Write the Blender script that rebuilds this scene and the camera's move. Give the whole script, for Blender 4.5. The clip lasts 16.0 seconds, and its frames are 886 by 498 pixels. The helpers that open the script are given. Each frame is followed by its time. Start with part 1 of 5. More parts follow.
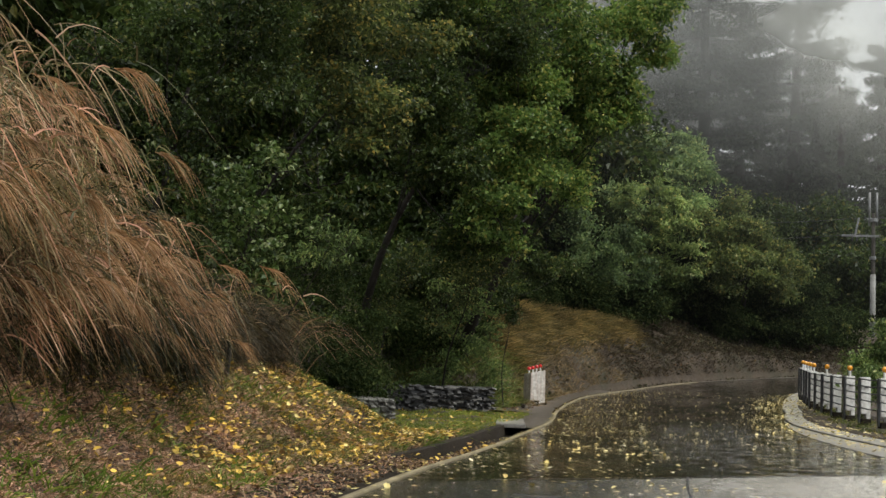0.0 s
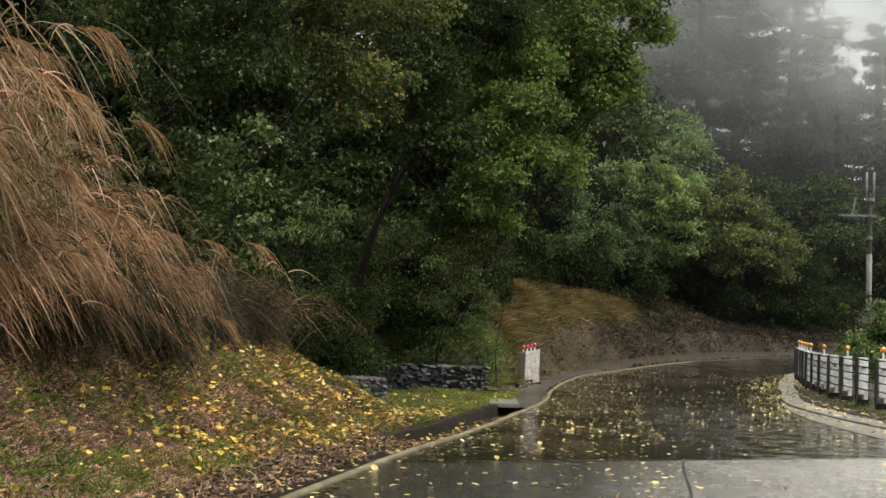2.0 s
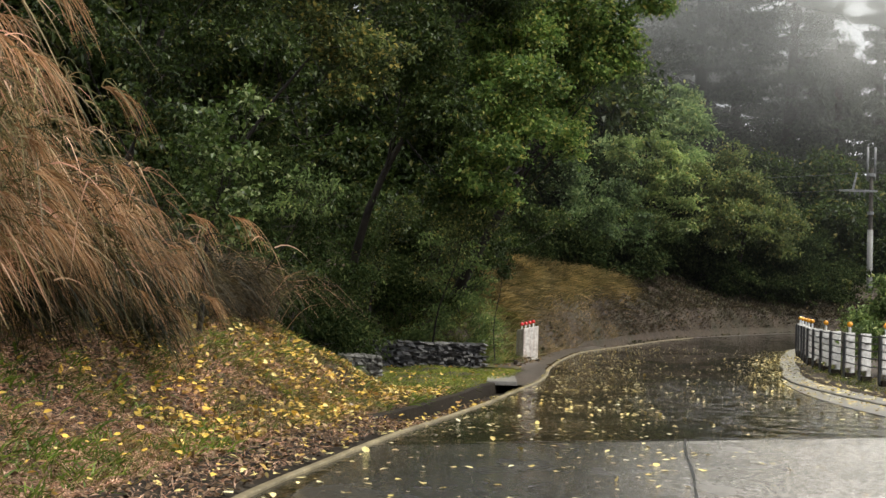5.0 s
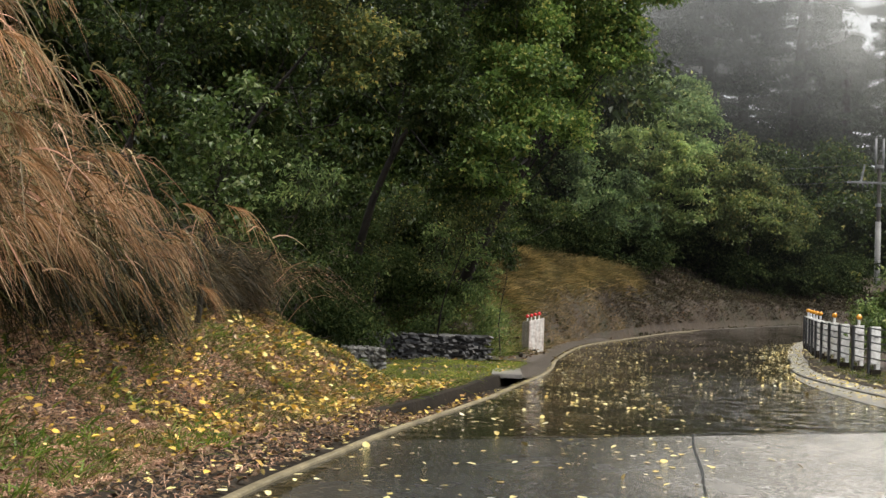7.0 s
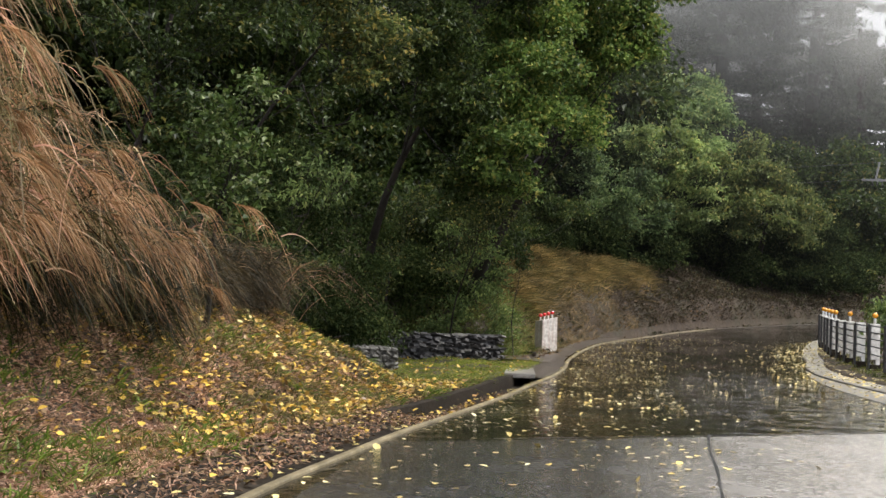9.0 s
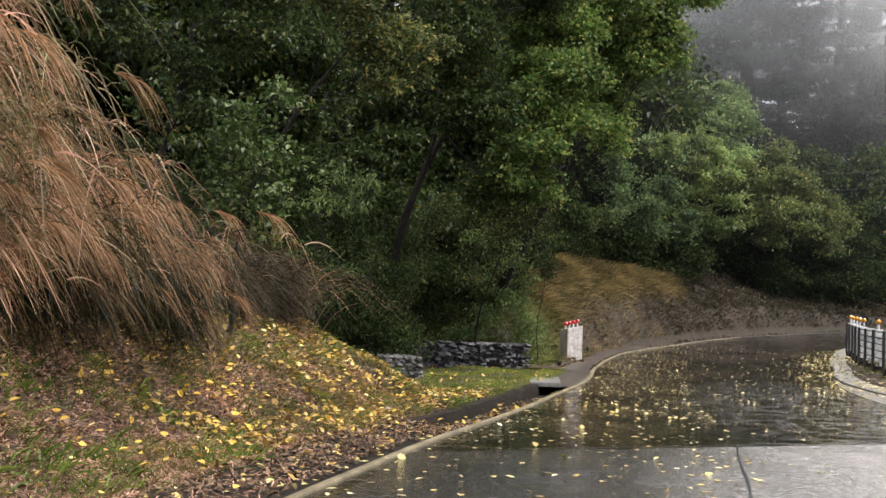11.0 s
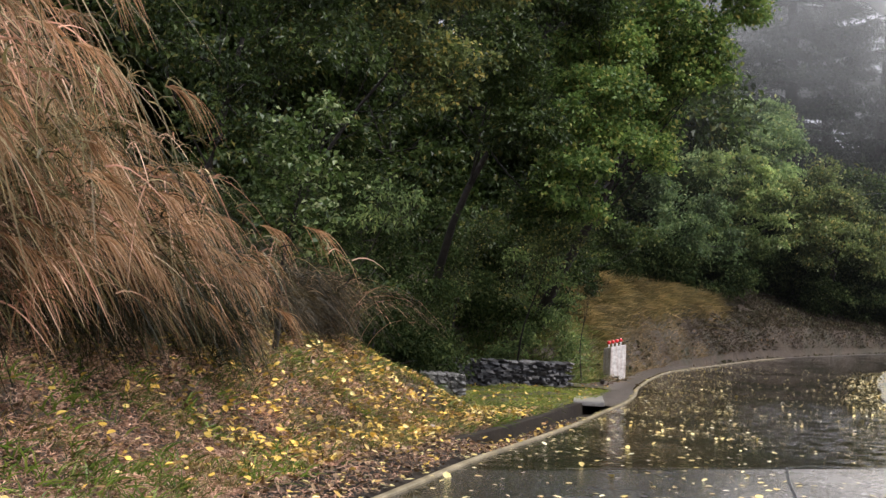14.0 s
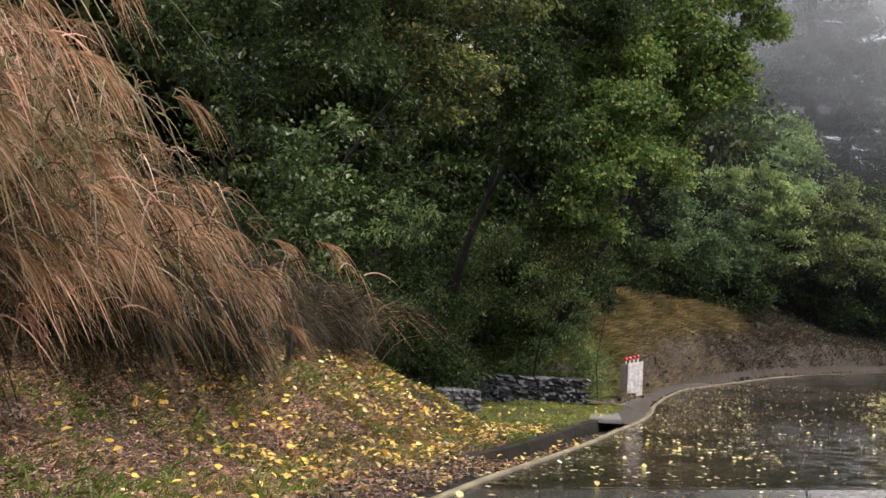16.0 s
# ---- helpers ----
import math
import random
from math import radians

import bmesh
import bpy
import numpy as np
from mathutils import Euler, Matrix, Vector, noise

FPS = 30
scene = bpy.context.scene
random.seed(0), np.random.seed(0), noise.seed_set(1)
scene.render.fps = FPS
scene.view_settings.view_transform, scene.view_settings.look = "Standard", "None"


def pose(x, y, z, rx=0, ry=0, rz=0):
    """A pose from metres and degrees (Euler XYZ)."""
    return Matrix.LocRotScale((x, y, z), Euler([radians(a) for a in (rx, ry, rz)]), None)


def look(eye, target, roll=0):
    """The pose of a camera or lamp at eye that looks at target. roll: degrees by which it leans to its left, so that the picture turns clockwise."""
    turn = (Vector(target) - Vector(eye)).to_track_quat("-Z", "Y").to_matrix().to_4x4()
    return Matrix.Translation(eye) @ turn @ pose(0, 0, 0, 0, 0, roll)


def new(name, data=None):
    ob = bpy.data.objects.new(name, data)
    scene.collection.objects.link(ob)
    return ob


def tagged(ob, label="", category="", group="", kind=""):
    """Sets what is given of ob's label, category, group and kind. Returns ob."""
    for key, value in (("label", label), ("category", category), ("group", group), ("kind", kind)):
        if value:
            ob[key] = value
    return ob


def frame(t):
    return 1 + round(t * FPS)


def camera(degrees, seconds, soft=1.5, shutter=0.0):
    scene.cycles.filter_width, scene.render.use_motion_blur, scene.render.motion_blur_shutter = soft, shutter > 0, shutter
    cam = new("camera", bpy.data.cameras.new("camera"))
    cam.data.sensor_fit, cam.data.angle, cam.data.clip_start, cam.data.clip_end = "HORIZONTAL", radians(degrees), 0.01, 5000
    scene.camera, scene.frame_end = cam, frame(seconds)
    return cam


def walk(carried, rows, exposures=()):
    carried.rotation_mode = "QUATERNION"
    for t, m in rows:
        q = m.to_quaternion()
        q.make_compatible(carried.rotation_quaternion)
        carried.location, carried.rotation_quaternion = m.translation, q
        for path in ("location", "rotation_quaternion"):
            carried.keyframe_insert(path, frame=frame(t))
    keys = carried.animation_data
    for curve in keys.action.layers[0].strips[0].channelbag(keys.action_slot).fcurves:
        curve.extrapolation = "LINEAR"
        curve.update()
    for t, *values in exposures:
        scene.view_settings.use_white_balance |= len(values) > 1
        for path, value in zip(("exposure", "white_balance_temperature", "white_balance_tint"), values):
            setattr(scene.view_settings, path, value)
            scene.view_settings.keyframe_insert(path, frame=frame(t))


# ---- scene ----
cam = camera(36.0, 16.0, soft=1.5)
PATH = [
    (0, (-0.465, -3.608, 0.831), (-0.627, -1.622, 1.01), 2.0),
    (0.5, (-0.463, -3.528, 0.834), (-0.624, -1.541, 1.004), 2.1),
    (1, (-0.46, -3.474, 0.832), (-0.619, -1.487, 0.995), 2.2),
    (1.5, (-0.452, -3.359, 0.838), (-0.609, -1.371, 0.992), 2.2),
    (2, (-0.449, -3.309, 0.836), (-0.604, -1.32, 0.984), 2.2),
    (2.5, (-0.443, -3.218, 0.838), (-0.597, -1.229, 0.977), 2.2),
    (3, (-0.442, -3.161, 0.839), (-0.594, -1.171, 0.972), 2.2),
    (3.5, (-0.439, -3.09, 0.845), (-0.59, -1.1, 0.969), 2.2),
    (4, (-0.438, -3.06, 0.846), (-0.588, -1.069, 0.967), 2.1),
    (6.5, (-0.426, -2.792, 0.854), (-0.585, -0.801, 0.956), 2.2),
    (7, (-0.426, -2.749, 0.855), (-0.588, -0.758, 0.956), 2.2),
    (7.5, (-0.422, -2.693, 0.859), (-0.589, -0.703, 0.958), 2.2),
    (8, (-0.426, -2.671, 0.854), (-0.596, -0.68, 0.953), 2.1),
    (8.5, (-0.426, -2.632, 0.859), (-0.602, -0.642, 0.957), 2.2),
    (9, (-0.425, -2.617, 0.859), (-0.606, -0.627, 0.958), 2.1),
    (11.5, (-0.45, -2.518, 0.862), (-0.674, -0.534, 0.974), 2.1),
    (12, (-0.461, -2.523, 0.863), (-0.693, -0.54, 0.977), 2.2),
    (12.5, (-0.468, -2.502, 0.862), (-0.715, -0.521, 0.982), 2.3),
    (13, (-0.473, -2.483, 0.86), (-0.729, -0.503, 0.985), 2.3),
    (13.5, (-0.481, -2.477, 0.863), (-0.75, -0.499, 0.992), 2.5),
    (14, (-0.486, -2.472, 0.859), (-0.763, -0.496, 0.992), 2.6),
    (14.5, (-0.491, -2.43, 0.862), (-0.78, -0.456, 1.001), 2.7),
    (15, (-0.491, -2.408, 0.865), (-0.787, -0.435, 1.007), 2.9),
    (15.5, (-0.493, -2.374, 0.863), (-0.793, -0.402, 1.013), 2.9),
    (16, (-0.481, -2.346, 0.867), (-0.784, -0.375, 1.021), 2.9),
]
EXPOSURE = [(0, -0.08, 6350, 8), (4, 0.19, 6400, 10), (7.5, 0.31, 6350, 12), (12, 0.42, 6050, 18), (16, 0.38, 6000, 19)]
walk(cam, [(t, look(eye, target, roll)) for t, eye, target, roll in PATH], EXPOSURE)

# ---- light: an overcast, misty sky with a weak broad sun ----
world = bpy.data.worlds.new("overcast_sky")
scene.world = world
world.use_nodes = True
wn = world.node_tree
wn.nodes.clear()
w_out = wn.nodes.new("ShaderNodeOutputWorld")
w_bg = wn.nodes.new("ShaderNodeBackground")
w_sky = wn.nodes.new("ShaderNodeTexSky")
w_sky.sky_type, w_sky.sun_disc = "NISHITA", False
SUN_EL, SUN_AZ = radians(60), radians(102)
w_sky.sun_elevation, w_sky.sun_rotation = SUN_EL, SUN_AZ
w_sky.dust_density, w_sky.air_density, w_sky.ozone_density = 6.0, 1.0, 0.5
w_hsv = wn.nodes.new("ShaderNodeHueSaturation")
w_hsv.inputs["Saturation"].default_value = 0.18
w_mix = wn.nodes.new("ShaderNodeMix")
w_mix.data_type = "RGBA"
w_mix.inputs[0].default_value = 0.7
w_mix.inputs[7].default_value = (11.4, 11.6, 11.6, 1)
wn.links.new(w_sky.outputs[0], w_hsv.inputs["Color"])
wn.links.new(w_hsv.outputs[0], w_mix.inputs[6])
wn.links.new(w_mix.outputs[2], w_bg.inputs["Color"])
w_bg.inputs["Strength"].default_value = 0.115
wn.links.new(w_bg.outputs[0], w_out.inputs["Surface"])

sun = new("sun", bpy.data.lights.new("sun", "SUN"))
sun.data.energy, sun.data.angle, sun.data.color = 3.4, radians(16), (1.0, 0.95, 0.84)
sun.matrix_world = look((30 * math.sin(SUN_AZ), 30 * math.cos(SUN_AZ), 30 * math.tan(SUN_EL)), (0, 0, 0))

# ---- materials ----


def mat_base(name, rough=0.6, spec=0.5):
    m = bpy.data.materials.new(name)
    m.use_nodes = True
    n = m.node_tree.nodes
    b = n["Principled BSDF"]
    b.inputs["Roughness"].default_value = rough
    b.inputs["Specular IOR Level"].default_value = spec
    return m, m.node_tree, b


def node(tree, kind, **values):
    n = tree.nodes.new(kind)
    for k, v in values.items():
        n.inputs[k.replace("_", " ")].default_value = v
    return n


def ramp(tree, source, stops):
    r = tree.nodes.new("ShaderNodeValToRGB")
    e = r.color_ramp.elements
    while len(e) < len(stops):
        e.new(0.5)
    for el, (p, c) in zip(e, stops):
        el.position, el.color = p, (*c, 1) if len(c) == 3 else c
    tree.links.new(source, r.inputs[0])
    return r.outputs[0]


def coords(tree, scale=(1, 1, 1)):
    g = tree.nodes.new("ShaderNodeNewGeometry")
    mp = tree.nodes.new("ShaderNodeMapping")
    mp.inputs["Scale"].default_value = scale
    tree.links.new(g.outputs["Position"], mp.inputs["Vector"])
    return mp.outputs[0]


def noisy(tree, scale, detail=4.0, stretch=(1, 1, 1), rough=0.55):
    n = node(tree, "ShaderNodeTexNoise", Scale=scale, Detail=detail, Roughness=rough)
    tree.links.new(coords(tree, stretch), n.inputs["Vector"])
    return n.outputs[0]


def mixed(tree, fac, a, b, mode="MIX"):
    m = tree.nodes.new("ShaderNodeMix")
    m.data_type, m.blend_type = "RGBA", mode
    for sock, v in ((m.inputs[0], fac), (m.inputs[6], a), (m.inputs[7], b)):
        if isinstance(v, (int, float)):
            sock.default_value = v
        elif isinstance(v, tuple):
            sock.default_value = (*v, 1)
        else:
            tree.links.new(v, sock)
    return m.outputs[2]


def bumped(tree, b, height, strength=0.3, distance=0.02):
    bp = node(tree, "ShaderNodeBump", Strength=strength, Distance=distance)
    tree.links.new(height, bp.inputs["Height"])
    tree.links.new(bp.outputs[0], b.inputs["Normal"])


def surface(name, stops, scale, rough=0.7, bump=0.4, distance=0.02, fine=None, fine_stops=None, spec=0.4, detail=6.0):
    """A rough natural surface: broad colour variation, with finer speckle multiplied over it."""
    m, t, b = mat_base(name, rough, spec)
    c = ramp(t, noisy(t, scale, detail), stops)
    f = noisy(t, fine or scale * 8, 5.0)
    c = mixed(t, 1.0, c, ramp(t, f, fine_stops or [(0.3, (0.62, 0.6, 0.58)), (0.7, (1.1, 1.1, 1.1))]), "MULTIPLY")
    t.links.new(c, b.inputs["Base Color"])
    bumped(t, b, f, bump, distance)
    return m


def leafy(name, stops, rough=0.45, through_light=0.45, broad=1.1, spec=0.25, tint=None):
    """Leaves and blades: each piece has its own colour; light shines through in part."""
    m, t, b = mat_base(name, rough, spec)
    g = t.nodes.new("ShaderNodeNewGeometry")
    c = ramp(t, g.outputs["Random Per Island"], stops)
    v = ramp(t, noisy(t, broad, 3.0), [(0.32, (0.5, 0.52, 0.5)), (0.68, (1.4, 1.35, 1.2))])
    c = mixed(t, 1.0, c, v, "MULTIPLY")
    if tint:
        c = mixed(t, 1.0, c, ramp(t, noisy(t, tint[0], 2.0), [(0.38, tint[1]), (0.6, tint[2])]), "MULTIPLY")
    t.links.new(c, b.inputs["Base Color"])
    tr = t.nodes.new("ShaderNodeBsdfTranslucent")
    t.links.new(c, tr.inputs["Color"])
    mx = t.nodes.new("ShaderNodeMixShader")
    mx.inputs[0].default_value = through_light
    t.links.new(b.outputs[0], mx.inputs[1])
    t.links.new(tr.outputs[0], mx.inputs[2])
    t.links.new(mx.outputs[0], t.nodes["Material Output"].inputs["Surface"])
    return m


def asphalt(name, dark, light, rough, grain, grit_bump, ripple_bump, film, wear_sheen=0.0):
    """Wet asphalt: gritty stone under a film of water, with ripples where the water stands."""
    m, t, b = mat_base(name, 0.3, 0.5)
    b.inputs["IOR"].default_value = 1.34
    grit = noisy(t, grain, 4.0, (1, 1, 1), 0.75)
    broad = noisy(t, 0.5, 5.0, (1.0, 0.6, 1.0))
    c = ramp(t, broad, [(0.3, dark), (0.7, light)])
    c = mixed(t, 1.0, c, ramp(t, grit, [(0.38, (0.25,) * 3), (0.64, (2.2,) * 3)]), "MULTIPLY")
    # Base colour brightened towards the right lane: wear plus painted sky sheen.
    if wear_sheen:
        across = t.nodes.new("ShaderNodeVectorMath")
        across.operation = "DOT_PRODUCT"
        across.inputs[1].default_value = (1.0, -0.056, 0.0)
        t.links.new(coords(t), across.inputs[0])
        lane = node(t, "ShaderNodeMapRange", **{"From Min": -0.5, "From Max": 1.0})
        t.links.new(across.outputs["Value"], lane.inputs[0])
        c = mixed(t, lane.outputs[0], c, mixed(t, 1.0, c, (wear_sheen,) * 3, "MULTIPLY"))
    t.links.new(c, b.inputs["Base Color"])
    wet = noisy(t, 0.8, 5.0, (1.0, 0.5, 1.0), 0.6)
    pool = ramp(t, wet, [(0.4, (0, 0, 0)), (0.52, (1, 1, 1))])
    t.links.new(mixed(t, pool, (rough[1],) * 3, (rough[0],) * 3), b.inputs["Roughness"])
    # water standing in the hollow before the joint, ruffled by the rain
    shift = t.nodes.new("ShaderNodeVectorMath")
    shift.operation = "SUBTRACT"
    shift.inputs[1].default_value = (2.9 / 2.3, 13.0 / 6.5, 0)
    t.links.new(coords(t, (1 / 2.3, 1 / 6.5, 0)), shift.inputs[0])
    away = t.nodes.new("ShaderNodeVectorMath")
    away.operation = "LENGTH"
    t.links.new(shift.outputs[0], away.inputs[0])
    edge = t.nodes.new("ShaderNodeMath")
    edge.operation = "MULTIPLY"
    t.links.new(away.outputs["Value"], edge.inputs[0])
    t.links.new(noisy(t, 1.1, 5.0, (1.0, 0.8, 1.0), 0.65), edge.inputs[1])
    hollow = ramp(t, edge.outputs[0], [(0.0, (1, 1, 1)), (0.34, (0.75,) * 3), (0.56, (0.06,) * 3)])
    ripple = ramp(t, mixed(t, 0.3, noisy(t, 3.2, 3.0), noisy(t, 8.0, 2.0)), [(0.5, (0, 0, 0)), (0.66, (1, 1, 1))])
    stone = node(t, "ShaderNodeBump", Strength=1.0, Distance=grit_bump)
    t.links.new(grit, stone.inputs["Height"])
    water = node(t, "ShaderNodeBump", Strength=1.0, Distance=ripple_bump)
    t.links.new(mixed(t, hollow, (0, 0, 0), ripple), water.inputs["Height"])
    t.links.new(stone.outputs[0], water.inputs["Normal"])
    t.links.new(water.outputs[0], b.inputs["Normal"])
    t.links.new(water.outputs[0], b.inputs["Coat Normal"])
    t.links.new(mixed(t, hollow, mixed(t, 1.0, (film,) * 3, ramp(t, grit, [(0.42, (0.1,) * 3), (0.58, (1, 1, 1))]), "MULTIPLY"), (1, 1, 1)), b.inputs["Coat Weight"])
    b.inputs["Coat Roughness"].default_value = rough[0]
    return m


MAT_ROAD = asphalt("wet_asphalt", (0.005, 0.0043, 0.0034), (0.012, 0.0103, 0.0082), (0.07, 0.2), 60.0, 0.0008, 0.05, 0.0)
MAT_ROAD_NEAR = asphalt("worn_sheen_asphalt", (0.014, 0.013, 0.0115), (0.03, 0.028, 0.025), (0.15, 0.3), 30.0, 0.009, 0.004, 1.0, 18.0)
MAT_SEAM = surface("tar_seam", [(0.3, (0.006, 0.006, 0.006)), (0.7, (0.035, 0.034, 0.032))], 14.0, 0.3)
MAT_KERB = surface("pale_wet_concrete", [(0.25, (0.12, 0.1, 0.055)), (0.75, (0.36, 0.3, 0.18))], 2.6, 0.5, 0.4, 0.01, 30.0)
MAT_KERBGREY = surface("grey_kerb_concrete", [(0.25, (0.16, 0.152, 0.13)), (0.75, (0.34, 0.322, 0.285))], 2.6, 0.45, 0.4, 0.01, 30.0)
MAT_APRON = surface("wet_concrete_apron", [(0.25, (0.17, 0.162, 0.148)), (0.75, (0.36, 0.342, 0.312))], 1.1, 0.28, 0.2, 0.006, 25.0)
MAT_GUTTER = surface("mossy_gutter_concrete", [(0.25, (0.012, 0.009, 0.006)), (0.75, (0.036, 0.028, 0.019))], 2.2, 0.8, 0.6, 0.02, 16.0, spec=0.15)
MAT_SHOULDER = surface("wet_soil_shoulder", [(0.25, (0.045, 0.036, 0.028)), (0.75, (0.1, 0.08, 0.06))], 1.2, 0.4, 0.5, 0.02, 14.0)
MAT_STONE = surface("dark_field_stone", [(0.25, (0.045, 0.044, 0.045)), (0.75, (0.16, 0.157, 0.155))], 6.0, 0.5, 0.6, 0.02, 24.0)
_t = MAT_STONE.node_tree
_c = _t.nodes["Principled BSDF"].inputs["Base Color"].links[0].from_socket
_v = ramp(_t, _t.nodes.new("ShaderNodeObjectInfo").outputs["Random"], [(0.0, (0.2, 0.2, 0.22)), (0.75, (0.6, 0.59, 0.57)), (1.0, (1.7, 1.66, 1.55))])
_t.links.new(mixed(_t, 1.0, _c, _v, "MULTIPLY"), _t.nodes["Principled BSDF"].inputs["Base Color"])
MAT_WHITE = surface("weathered_white_paint", [(0.2, (0.6, 0.59, 0.56)), (0.7, (0.84, 0.83, 0.8))], 2.2, 0.45, 0.15, 0.005, 18.0)
MAT_MARKER = surface("stained_white_concrete", [(0.25, (0.6, 0.56, 0.52)), (0.75, (0.85, 0.83, 0.79))], 4.0, 0.5, 0.3, 0.008, 22.0)
_t = MAT_MARKER.node_tree
_c = _t.nodes["Principled BSDF"].inputs["Base Color"].links[0].from_socket
_v = ramp(_t, noisy(_t, 5.0, 4.0, (4.0, 4.0, 0.35)), [(0.45, (1, 1, 1)), (0.62, (0.88, 0.8, 0.76)), (0.78, (0.6, 0.5, 0.46))])
_t.links.new(mixed(_t, 1.0, _c, _v, "MULTIPLY"), _t.nodes["Principled BSDF"].inputs["Base Color"])
MAT_STEEL = surface("grey_galvanised_steel", [(0.25, (0.13, 0.135, 0.14)), (0.75, (0.24, 0.245, 0.25))], 3.0, 0.4, 0.1, 0.003, 40.0)
MAT_DARK = surface("dark_wet_steel", [(0.25, (0.03, 0.032, 0.035)), (0.75, (0.08, 0.082, 0.085))], 5.0, 0.4, 0.1, 0.003, 40.0)
MAT_POLE = surface("grey_pole_concrete", [(0.25, (0.13, 0.13, 0.125)), (0.75, (0.22, 0.22, 0.212))], 1.5, 0.6, 0.2, 0.005, 20.0)
MAT_BARK = surface("dark_damp_bark", [(0.25, (0.012, 0.01, 0.008)), (0.75, (0.035, 0.028, 0.021))], 4.0, 0.8, 0.7, 0.03, 24.0)


def reflector(name, colour):
    m, t, b = mat_base(name, 0.15, 0.6)
    c = ramp(t, noisy(t, 60.0, 2.0), [(0.35, tuple(v * 0.75 for v in colour)), (0.65, colour)])
    t.links.new(c, b.inputs["Base Color"])
    b.inputs["Coat Weight"].default_value = 0.6
    return m


MAT_ORANGE = reflector("orange_reflector_plastic", (0.85, 0.36, 0.02))
MAT_RED = reflector("red_reflector_plastic", (0.75, 0.03, 0.03))

MAT_OAK = leafy("broadleaf_green", [(0.0, (0.045, 0.088, 0.022)), (0.45, (0.118, 0.198, 0.05)), (0.85, (0.22, 0.3, 0.08)), (1.0, (0.44, 0.4, 0.12))])
# Leaf colour darkened to carry the shade inside the wood.
MAT_DARKLEAF = leafy("shade_toned_broadleaf", [(0.0, (0.016, 0.029, 0.009)), (0.5, (0.04, 0.066, 0.017)), (0.9, (0.075, 0.108, 0.03)), (1.0, (0.18, 0.165, 0.05))])
MAT_FERN = leafy("soft_green_shrub", [(0.0, (0.065, 0.105, 0.04)), (0.5, (0.15, 0.22, 0.078)), (0.9, (0.26, 0.34, 0.12)), (1.0, (0.4, 0.42, 0.17))])
# Near-black greens: the shade of the hollows is put into the leaf colour.
MAT_SHADE = leafy("shade_painted_leaf", [(0.0, (0.013, 0.022, 0.008)), (0.6, (0.03, 0.048, 0.016)), (1.0, (0.07, 0.085, 0.03))], 0.8, 0.25, spec=0.05)
MAT_OLIVE = leafy("yellowing_olive_leaf", [(0.0, (0.035, 0.054, 0.018)), (0.5, (0.088, 0.118, 0.038)), (0.82, (0.145, 0.17, 0.055)), (1.0, (0.38, 0.3, 0.085))])
MAT_PALE = leafy("pale_backed_leaf", [(0.0, (0.025, 0.048, 0.011)), (0.5, (0.06, 0.1, 0.024)), (0.8, (0.11, 0.155, 0.048)), (1.0, (0.28, 0.32, 0.17))], 0.4, 0.35)
MAT_MID = leafy("maple_green_leaf", [(0.0, (0.09, 0.14, 0.06)), (0.5, (0.19, 0.28, 0.115)), (0.9, (0.32, 0.41, 0.17)), (1.0, (0.45, 0.45, 0.18))], broad=0.6)
MAT_SPRAY = leafy("light_spray_leaf", [(0.0, (0.1, 0.145, 0.05)), (0.5, (0.21, 0.29, 0.1)), (0.9, (0.34, 0.42, 0.15)), (1.0, (0.5, 0.46, 0.18))], broad=0.8)
MAT_BLUE = leafy("bluish_green_leaf", [(0.0, (0.045, 0.075, 0.033)), (0.5, (0.105, 0.165, 0.068)), (0.9, (0.18, 0.25, 0.1)), (1.0, (0.27, 0.31, 0.14))], broad=0.7)
MAT_OLIVEMID = leafy("autumn_tinged_leaf", [(0.0, (0.06, 0.085, 0.03)), (0.5, (0.13, 0.17, 0.06)), (0.85, (0.18, 0.215, 0.07)), (1.0, (0.32, 0.28, 0.09))], broad=0.7)
MAT_NEEDLE = leafy("conifer_needle", [(0.0, (0.02, 0.032, 0.02)), (0.6, (0.04, 0.056, 0.035)), (1.0, (0.07, 0.085, 0.055))], 0.6, 0.2)
MAT_REED = leafy("dry_reed_blade", [(0.0, (0.075, 0.066, 0.026)), (0.3, (0.18, 0.122, 0.068)), (0.55, (0.34, 0.19, 0.138)), (0.85, (0.52, 0.31, 0.248)), (1.0, (0.78, 0.58, 0.47))], 0.5, 0.35, 2.4, tint=(1.6, (0.5, 0.66, 0.42), (1.1, 0.98, 0.9)))
# Green darkened to paint the shade under the arching tops.
MAT_REEDSHADE = leafy("green_shade_reed_blade", [(0.0, (0.008, 0.01, 0.003)), (0.5, (0.024, 0.026, 0.008)), (0.85, (0.055, 0.047, 0.018)), (1.0, (0.19, 0.135, 0.066))], 0.5, 0.35, 2.4, tint=(1.6, (0.5, 0.66, 0.42), (1.1, 0.98, 0.9)))
MAT_REEDOLIVE = leafy("half_dry_reed_blade", [(0.0, (0.05, 0.05, 0.016)), (0.5, (0.14, 0.12, 0.05)), (0.85, (0.25, 0.195, 0.098)), (1.0, (0.42, 0.33, 0.2))], 0.5, 0.35, 2.4)
# Dull brown, darkened likewise for the shaded tufts at the bank's end.
MAT_FRINGE = leafy("dull_shade_blade", [(0.0, (0.014, 0.012, 0.005)), (0.5, (0.036, 0.029, 0.012)), (0.85, (0.075, 0.055, 0.026)), (1.0, (0.22, 0.15, 0.085))], 0.5, 0.35, 2.4)
